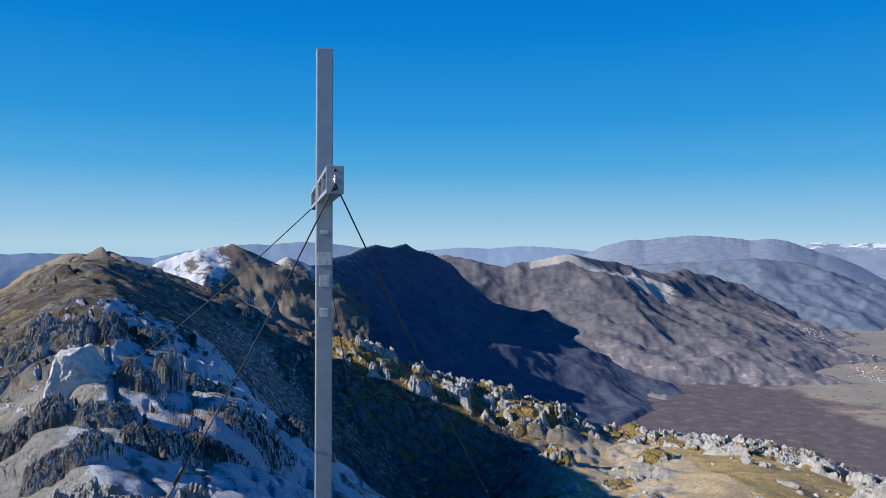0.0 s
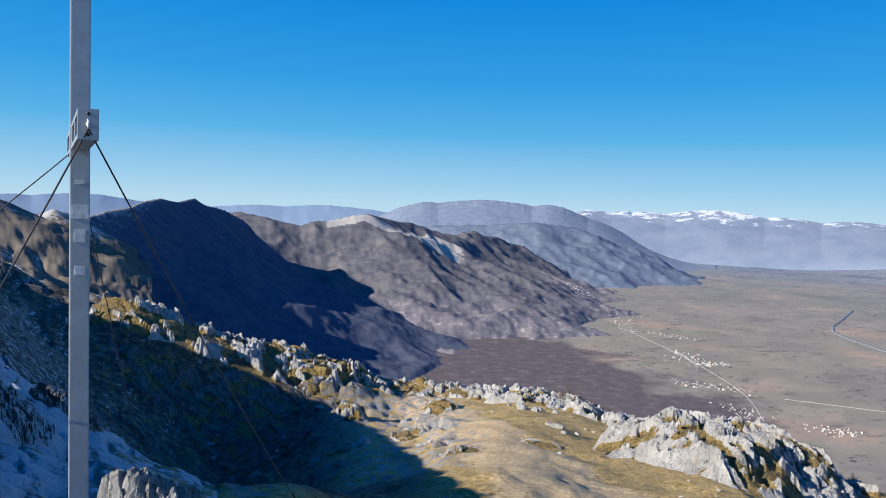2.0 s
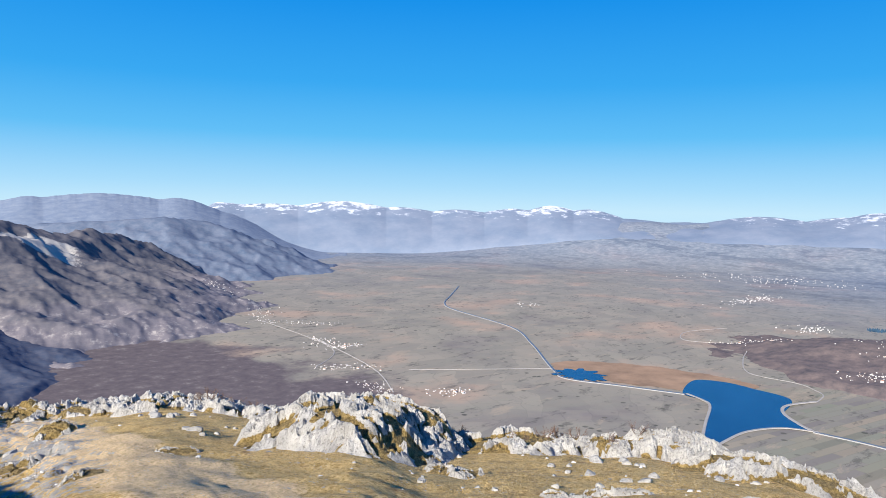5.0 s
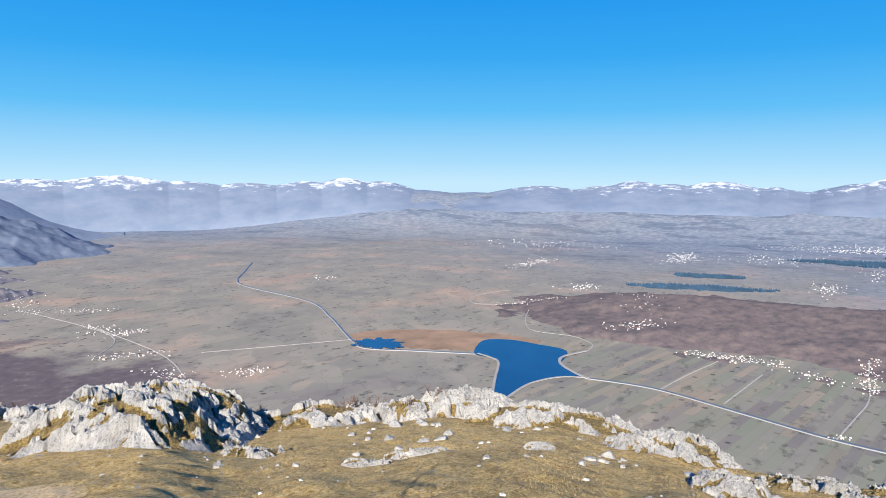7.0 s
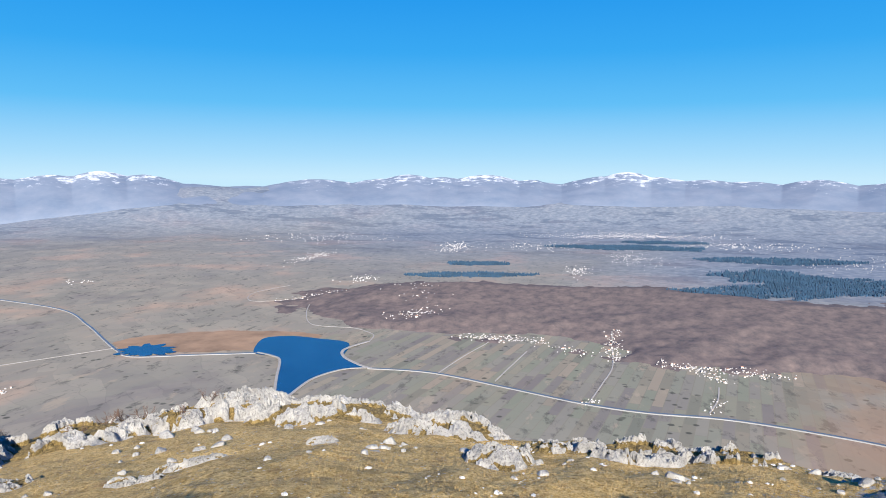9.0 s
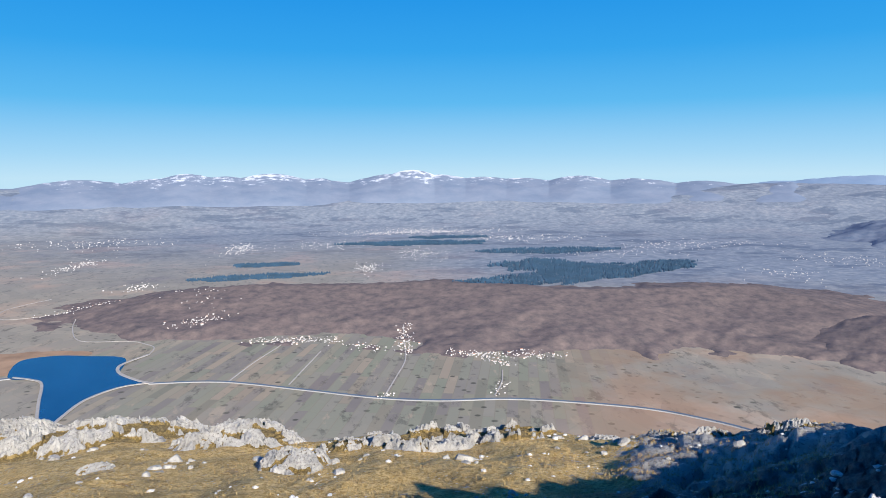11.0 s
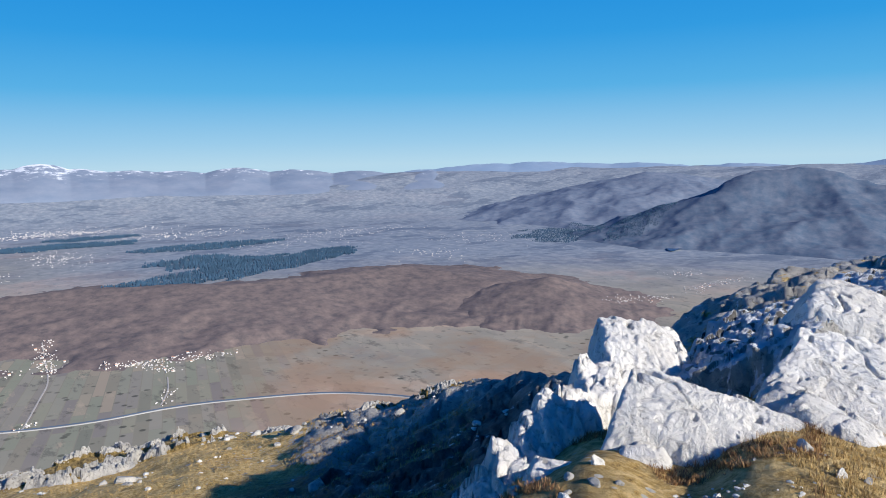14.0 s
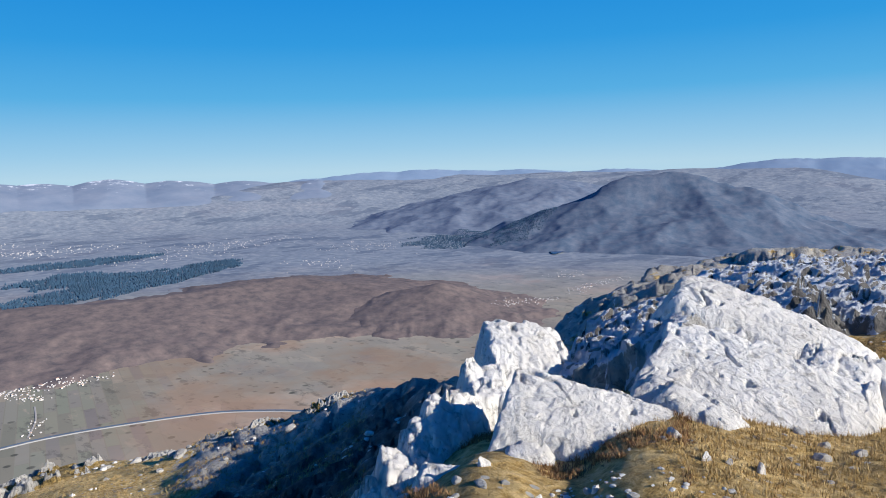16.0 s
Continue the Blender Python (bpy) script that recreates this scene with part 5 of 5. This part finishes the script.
TOWN_WALL = plain("pale walls and roofs far off", (0.52, 0.50, 0.49), 0.9, 0, 0.1, 0.5)
WHITE_WALL = plain("white plaster", (0.72, 0.70, 0.66), 0.9, 0, 0.06, 0.5)
TILE = plain("red roof tiles", (0.42, 0.22, 0.15), 0.9, 0, 0.2, 0.8)
TILE_GREY = plain("pale roof sheets", (0.52, 0.50, 0.48), 0.8, 0, 0.15, 0.8)


def build_house(w, d, h, roof_mat, label):
    root = new("house")
    tagged(root, label, "house", "village houses on the plain")
    bm = bmesh.new()
    box(bm, (w, d, h + 0.6), (0, 0, h / 2 - 0.3))
    for sy in (-1, 1):
        a = [bm.verts.new(p) for p in ((-w / 2, sy * d / 2, h), (w / 2, sy * d / 2, h), (0, sy * d / 2, h + w * 0.36))]
        bm.faces.new(a if sy < 0 else a[::-1])
    part("wall", from_bm("wall", bm, WHITE_WALL), root)
    bm = bmesh.new()
    for sx in (-1, 1):
        slope = math.atan2(w * 0.36, w / 2)
        box(bm, (w * 0.66, d * 1.12, 0.16), (sx * w * 0.27, 0, h + w * 0.19), turn=Matrix.Rotation(sx * slope, 4, "Y"))
    roof = part("roof", from_bm("roof", bm, roof_mat), root)
    bm = bmesh.new()
    box(bm, (0.4, 0.4, 0.9), (w * 0.2, d * 0.2, h + w * 0.36))
    part("chimney", from_bm("chimney", bm, WHITE_WALL), roof)
    return root


HOUSES = [build_house(3.6, 4.6, 2.4, TILE, "small white house with a red tiled roof"), build_house(3.2, 5.4, 3.4, TILE, "tall white house with a red tiled roof"),
          build_house(4.4, 6.4, 2.2, TILE_GREY, "pale farm building with a grey roof")]
# villages: along a line from place to place, with so many houses, so far to the side
VILLAGES = [((1230, 300), (1265, 215), 16, 16), ((1130, 150), (1118, 15), 30, 12), ((1175, -92), (1010, -84), 22, 9), ((1000, -140), (968, -300), 30, 11), ((990, -185), (930, -215), 10, 8), ((1404, 566), (1500, 470), 18, 22),
            ((1080, 10), (1050, -60), 8, 14), ((948, 1594), (842, 1362), 14, 24), ((842, 1362), (953, 1253), 12, 18), ((815, 1144), (781, 1041), 16, 18), ((781, 1041), (840, 1032), 12, 10), ((665, 929), (735, 872), 12, 14),
            ((660, 806), (656, 728), 10, 12), ((700, 688), (741, 667), 9, 12), ((807, -904), (833, -1103), 16, 10), ((843, -1174), (856, -1388), 18, 14), ((1002, -1395), (960, -1290), 8, 24), ((805, -30), (830, -50), 3, 6), ((800, -165), (850, -190), 4, 6),
            ((1320, 260), (1480, 330), 8, 30)]
rng = random.Random(7)
first = set()
for a, b, count, spread in VILLAGES:
    for k in range(count):
        t = (k + rng.random()) / count
        x = a[0] + (b[0] - a[0]) * t + rng.gauss(0, spread)
        y = a[1] + (b[1] - a[1]) * t + rng.gauss(0, spread)
        kind = rng.choice((0, 0, 1, 1, 2))
        m = pose(x, y, hill_z(x, y), 0, 0, rng.uniform(0, 180)) @ Matrix.Diagonal((*[rng.uniform(0.48, 0.78)] * 3, 1))
        if kind not in first:
            HOUSES[kind].matrix_basis = m
            first.add(kind)
        else:
            copy_thing(HOUSES[kind], Matrix(m))


def joined_boxes(name, places, size, mat, label, category):
    """Many far buildings or trees as one mesh of small gabled blocks."""
    unit = np.array([(-.5, -.5, -.2), (.5, -.5, -.2), (.5, .5, -.2), (-.5, .5, -.2), (-.5, -.5, .6), (.5, -.5, .6), (.5, .5, .6), (-.5, .5, .6), (0, -.5, 1), (0, .5, 1)])
    quads = [(0, 1, 5, 4), (1, 2, 6, 5), (2, 3, 7, 6), (3, 0, 4, 7), (4, 5, 8, 8), (5, 6, 9, 8), (6, 7, 9, 9), (7, 4, 8, 9)]
    tris = []
    for q in quads:
        tris.append((q[0], q[1], q[2]))
        if q[2] != q[3]:
            tris.append((q[0], q[2], q[3]))
    tris = np.array(tris)
    verts, faces = [], []
    for k, (x, y, z, s_, turn) in enumerate(places):
        c, sn = math.cos(turn), math.sin(turn)
        p = unit * size * s_
        verts.append(np.stack([x + p[:, 0] * c - p[:, 1] * sn, y + p[:, 0] * sn + p[:, 1] * c, z + p[:, 2]], 1))
        faces.append(tris + 10 * k)
    me = link_mesh(name, np.concatenate(verts), np.concatenate(faces), [mat], False)
    return tagged(new(name, me), label, category, kind="stuff")


# settlements farther off: centre, reach along and across, count
FAR_TOWNS = [((2199, 804), 160, 40, 50), ((2621, 392), 200, 50, 70), ((2003, -50), 110, 40, 34), ((2350, -250), 200, 80, 60), ((3250, -330), 140, 330, 230), ((2850, -700), 160, 260, 90), ((2450, -1250), 160, 260, 70), ((2250, -900), 160, 200, 50),
             ((1736, 495), 60, 40, 26), ((2900, 1000), 200, 260, 60), ((1900, -1500), 200, 160, 40), ((2700, 60), 160, 200, 60), ((1700, -1150), 140, 90, 24), ((1010, 1880), 60, 90, 24), ((1560, 1180), 30, 40, 8)]
places = []
for (cx, cy), sx, sy, count in FAR_TOWNS:
    for _ in range(int(count * 2.4)):
        x, y = cx + rng.gauss(0, sx * 0.55), cy + rng.gauss(0, sy * 0.6)
        places.append((x, y, hill_z(x, y), rng.uniform(0.6, 1.3) * max(1.0, math.hypot(x, y) / 2300), rng.uniform(0, 3.1)))
for a, b, count, spread in VILLAGES:
    for k in range(count * 4):
        t = rng.random()
        x = a[0] + (b[0] - a[0]) * t + rng.gauss(0, spread * 0.85)
        y = a[1] + (b[1] - a[1]) * t + rng.gauss(0, spread * 0.85)
        places.append((x, y, hill_z(x, y), rng.uniform(0.5, 0.9), rng.uniform(0, 3.1)))
joined_boxes("far_town", places, np.array([1.8, 2.5, 1.7]), TOWN_WALL, "white houses of far villages scattered over the plain", "houses")


def spruce_unit():
    verts, faces = [], []
    for tier, (r, z0, z1) in enumerate(((0.5, 0.0, 0.55), (0.36, 0.32, 0.8), (0.2, 0.62, 1.0))):
        base = len(verts)
        for k in range(5):
            a = 2 * math.pi * k / 5 + tier
            verts.append((r * math.cos(a), r * math.sin(a), z0))
        verts.append((0, 0, z1))
        faces += [(base + k, base + (k + 1) % 5, base + 5) for k in range(5)]
    return np.array(verts), np.array(faces)


def forest(name, centre, along, across, turn, count, height, mat, label, seed):
    """A plantation with a ragged edge: many small trees in one mesh."""
    r2 = np.random.default_rng(seed)
    u, f = spruce_unit()
    t = math.radians(turn)
    p, q = r2.uniform(-1, 1, (2, count * 3))
    ok = p * p + q * q < 0.62 + 0.9 * fbm(p * 2.2 + seed, q * 2.2, 4, seed)
    p, q = p[ok][:count], q[ok][:count]
    xs = centre[0] + p * along * math.cos(t) - q * across * math.sin(t)
    ys = centre[1] + p * along * math.sin(t) + q * across * math.cos(t)
    hs = height * r2.uniform(0.6, 1.3, len(xs))
    zs = np.array([hill_z(x, y) for x, y in zip(xs, ys)]) - 0.4
    n = len(xs)
    verts = [(u[None] * (hs[:, None] * np.array([0.75, 0.75, 1.0]))[:, None, :] + np.stack([xs, ys, zs], -1)[:, None, :]).reshape(-1, 3)]
    faces = [(f[None] + (np.arange(n) * len(u))[:, None, None]).reshape(-1, 3)]
    me = link_mesh(name, np.concatenate(verts), np.concatenate(faces), [mat], False)
    return tagged(new(name, me), label, "forest", kind="stuff")


# the distance haze is mixed into this green, which turns it blue
PINE = plain("blue-green pine wood", (0.030, 0.074, 0.130), 1.0, 0, 0.3, 0.02)
PINE_LABEL = "dark blue-green pine plantation on the low hills"
forest("pine_forest", (1860, 240), 55, 210, 10, 1500, 6, PINE, PINE_LABEL, 501)
forest("pine_forest", (2110, 240), 50, 110, 5, 900, 7, PINE, PINE_LABEL, 502)
forest("pine_forest", (2700, -250), 110, 330, 0, 2400, 8, PINE, PINE_LABEL, 503)
forest("pine_forest", (1780, -640), 150, 520, 24, 6000, 6, PINE, PINE_LABEL, 504)
forest("pine_forest", (1960, -560), 170, 180, 10, 1800, 7, PINE, PINE_LABEL, 505)
forest("pine_forest", (1560, -1900), 110, 260, 20, 1800, 4, PINE, "dark pine wood on a knoll beyond the plain", 507)
forest("pine_forest", (1800, -1770), 190, 330, 28, 3600, 4, PINE, "dark pine wood on a knoll beyond the plain", 506)
forest("pine_forest", (2350, -700), 120, 300, 0, 1600, 7, PINE, PINE_LABEL, 510)
forest("pine_forest", (2950, -420), 60, 200, 0, 900, 8, PINE, PINE_LABEL, 511)
sheet("pond", [(1333, -1740), (1386, -1854), (1300, -1800), (1246, -1708), (1234, -1637)], 3.0, WATER, "bright blue lake below the lone mountain", "lake", 6.0)


# ---- stones, grass and shrubs of the summit ----
def stone_unit(seed, level=2):
    return rock_mesh("stone", seed, (0.5, 0.42, 0.34), level, 7, 0.10, 0.0, ROCK, 0.3)


STONES = [stone_unit(600 + k, 3 if k < 4 else 2) for k in range(10)]
g4 = np.random.default_rng(44)
STONE_LABEL = "loose pale limestone stone lying in dry grass"
laid = 0
while laid < 280:
    az = g4.uniform(-128, 2) if laid < 230 else g4.uniform(-166, -130)
    rc, zc = summit_shape(np.array([az]))
    r = float(rc[0]) * g4.uniform(0.45, 0.99) if laid < 230 else g4.uniform(4.2, 7.5)
    x, y = plan(az, r)
    if path_mask(np.array([x]), np.array([y]))[0] > 0.3 or fbm(np.array([x * 0.22]), np.array([y * 0.22]), 3, 71)[0] < 0.10:
        continue
    s_ = r * (0.006 + 0.016 * g4.random() ** 2.2) * (1.5 if g4.random() < 0.08 else 1.0)
    ob = new("stone", STONES[int(g4.integers(10))])
    ob.matrix_world = pose(x, y, ground_z(x, y) + 0.08 * s_, g4.uniform(-20, 20), g4.uniform(-20, 20), g4.uniform(0, 360)) @ Matrix.Diagonal((s_ * g4.uniform(0.8, 1.5), s_, s_ * g4.uniform(0.7, 1.1), 1))
    tagged(ob, STONE_LABEL, "stone", "loose stones on the summit")
    laid += 1


def rubble(name, label, count, az_range, share, size, seed, mat):
    """Small broken stones strewn in drifts over a stretch of the summit, one mesh."""
    q = np.random.default_rng(seed)
    v, f = BALLS[1]
    az = q.uniform(*az_range, count * 5)
    r = summit_shape(az)[0] * q.uniform(*share, count * 5)
    x, y = plan(az, r)
    ok = (path_mask(x, y) < 0.5) & (fbm(x * 0.25, y * 0.25, 3, seed) + 0.5 * fbm(x * 1.1, y * 1.1, 2, seed + 1) > 0.26)
    x, y, r = x[ok][:count], y[ok][:count], r[ok][:count]
    n = len(x)
    z = ground_height(x, y)
    s_ = size * (0.35 + 0.65 * q.random(n) ** 2.5) * (0.5 + r / 40)
    bumpy = v[None] * q.uniform(0.65, 1.2, (n, len(v), 1)) * (s_[:, None] * q.uniform([0.8, 0.8, 0.45], [1.5, 1.3, 0.8], (n, 3)))[:, None, :]
    verts = bumpy + np.stack([x, y, z + 0.15 * s_], -1)[:, None, :]
    faces = f[None] + (np.arange(n) * len(v))[:, None, None]
    return tagged(new(name, link_mesh(name, verts.reshape(-1, 3), faces.reshape(-1, 3), [mat], False)), label, "stones", kind="stuff")


rubble("limestone_rubble", "small pale limestone stones strewn in the dry grass", 260, (-132, -12), (0.30, 0.98), 0.12, 91, CRAG_WHITE)
rubble("limestone_rubble", "small pale limestone chips between the slabs", 260, (-172, -142), (0.16, 0.42), 0.05, 92, CRAG_WHITE)


def grass_mat(name, tones):
    m, n, l, b = material(name)
    g = n.new("ShaderNodeNewGeometry")
    l.new(ramp(n, l, g.outputs["Random Per Island"], tones), b.inputs["Base Color"])
    b.inputs["Roughness"].default_value = 0.8
    b.inputs["Specular IOR Level"].default_value = 0.2
    return m


STRAW = grass_mat("dry straw grass", [(0.0, (0.24, 0.15, 0.05)), (0.4, (0.43, 0.29, 0.11)), (0.75, (0.58, 0.43, 0.22)), (1.0, (0.28, 0.20, 0.07))])
RUSSET = grass_mat("russet dead herbs", [(0.0, (0.12, 0.06, 0.03)), (0.5, (0.26, 0.14, 0.06)), (1.0, (0.38, 0.25, 0.12))])


def tufts(name, label, az_range, r_range, count, blades, height, mat, seed, by_edge=False, keep=None, lean=0.5):
    """Tussocks of bent blades over a stretch of the summit, one mesh."""
    q = np.random.default_rng(seed)
    az = q.uniform(*az_range, count * 3)
    if by_edge:
        r = summit_shape(az)[0] * np.sqrt(q.uniform(r_range[0] ** 2, r_range[1] ** 2, count * 3))
    else:
        r = np.sqrt(q.uniform(r_range[0] ** 2, r_range[1] ** 2, count * 3))
    x, y = plan(az, r)
    ok = (path_mask(x, y) < 0.35) & (fbm(x * 0.35, y * 0.35, 3, seed) > -0.1)
    if keep is not None:
        ok &= keep(x, y)
    x, y = x[ok][:count], y[ok][:count]
    n = len(x)
    z = ground_height(x, y)
    size = height * q.uniform(0.5, 1.4, n)
    a = q.uniform(0, 2 * np.pi, (n, blades))
    out = q.uniform(0.05, lean, (n, blades)) * size[:, None]
    up = size[:, None] * q.uniform(0.5, 1.0, (n, blades))
    bx = x[:, None] + 0.22 * size[:, None] * q.normal(size=(n, blades))
    by = y[:, None] + 0.22 * size[:, None] * q.normal(size=(n, blades))
    bz = np.repeat(z[:, None], blades, 1) - 0.02
    w = 0.028 * size[:, None] + 0.0008
    cx, cy = -np.sin(a) * w, np.cos(a) * w
    mx, my = np.cos(a) * out, np.sin(a) * out
    p = [(bx - cx, by - cy, bz), (bx + cx, by + cy, bz), (bx + mx * 0.45 + cx * 0.7, by + my * 0.45 + cy * 0.7, bz + up * 0.65), (bx + mx * 0.45 - cx * 0.7, by + my * 0.45 - cy * 0.7, bz + up * 0.65), (bx + mx, by + my, bz + up)]
    verts = np.stack([np.stack(v, -1) for v in p], 2).reshape(-1, 3)
    base = np.arange(n * blades)[:, None] * 5
    faces = np.concatenate([base + np.array([0, 1, 2]), base + np.array([0, 2, 3]), base + np.array([3, 2, 4])], 0)
    return tagged(new(name, link_mesh(name, verts, faces, [mat], False)), label, "grass", kind="stuff")


tufts("dry_grass", "dry golden grass tussocks on the sunny slope", (-128, -14), (0.30, 0.99), 30000, 6, 0.085, STRAW, 701, True, lean=1.3)
tufts("dry_grass", "dry straw grass between the white slabs", (-172, -128), (3.2, 12.0), 15000, 12, 0.055, STRAW, 702, lean=0.9)
tufts("dead_herbs", "russet dead herbs between the rocks", (-154, -129), (4.3, 9.5), 2600, 18, 0.065, RUSSET, 703, keep=lambda x, y: fbm(x * 0.9, y * 0.9, 2, 77) > 0.02, lean=0.9)
tufts("dry_grass", "sparse dry grass among rimed rocks", (14, 36), (4.0, 16.0), 1200, 8, 0.09, RUSSET, 704, keep=lambda x, y: fbm(x * 0.6, y * 0.6, 2, 78) > 0.2)

TWIG = plain("bare grey-brown twigs", (0.15, 0.095, 0.07), 0.95, 0, 0.3, 8.0)


def shrub_mesh(seed, height=1.0):
    """A leafless bush: forked tapering stems and many twigs."""
    q = random.Random(seed)
    bm = bmesh.new()

    def grow(p, d, length, radius, depth):
        e = p + d * length
        tube(bm, p, e, radius, 4, radius * 0.6)
        if depth:
            for _ in range(q.choice((2, 3, 3))):
                nd = (d + Vector((q.gauss(0, 0.5), q.gauss(0, 0.5), q.gauss(0.15, 0.35)))).normalized()
                grow(p + d * length * q.uniform(0.5, 1.0), nd, length * q.uniform(0.55, 0.8), radius * 0.6, depth - 1)
    for k in range(6):
        a = q.uniform(0, 6.28)
        grow(Vector((0.15 * math.cos(a), 0.15 * math.sin(a), 0)), Vector((math.cos(a) * 0.5, math.sin(a) * 0.5, 0.9)).normalized(), height * 0.36, 0.018, 3)
    return from_bm("shrub", bm, TWIG)


bpy.context.view_layer.update()
SHRUBS = [shrub_mesh(811), shrub_mesh(812), shrub_mesh(813)]
for k, (az, share, s_) in enumerate(((-26.6, 0.9, 1.5), (-27.4, 0.9, 1.8), (-28.3, 0.91, 1.6), (-29.6, 0.9, 1.3), (-31.0, 0.95, 1.4), (-45.4, 0.86, 1.5), (-46.6, 0.9, 1.5), (-47.6, 0.92, 1.2), (-54.8, 0.95, 1.2), (-56.2, 0.96, 1.4), (-57.4, 0.97, 1.2), (-52.8, 0.9, 1.0), (-60.0, 0.86, 1.0), (-44.2, 0.84, 1.2), (-62.2, 0.88, 1.1))):
    edge = float(summit_shape(np.array([az]))[0][0])
    x, y = plan(az, edge * share)
    ob = new("shrub", SHRUBS[k % 3])
    ob.matrix_world = pose(x, y, hill_z(x, y) - 0.05, 0, 0, 47 * k) @ Matrix.Diagonal((s_ * 1.2, s_ * 1.2, s_, 1))
    tagged(ob, "leafless grey-brown shrub growing between the crags", "shrub", "shrubs among the crags")
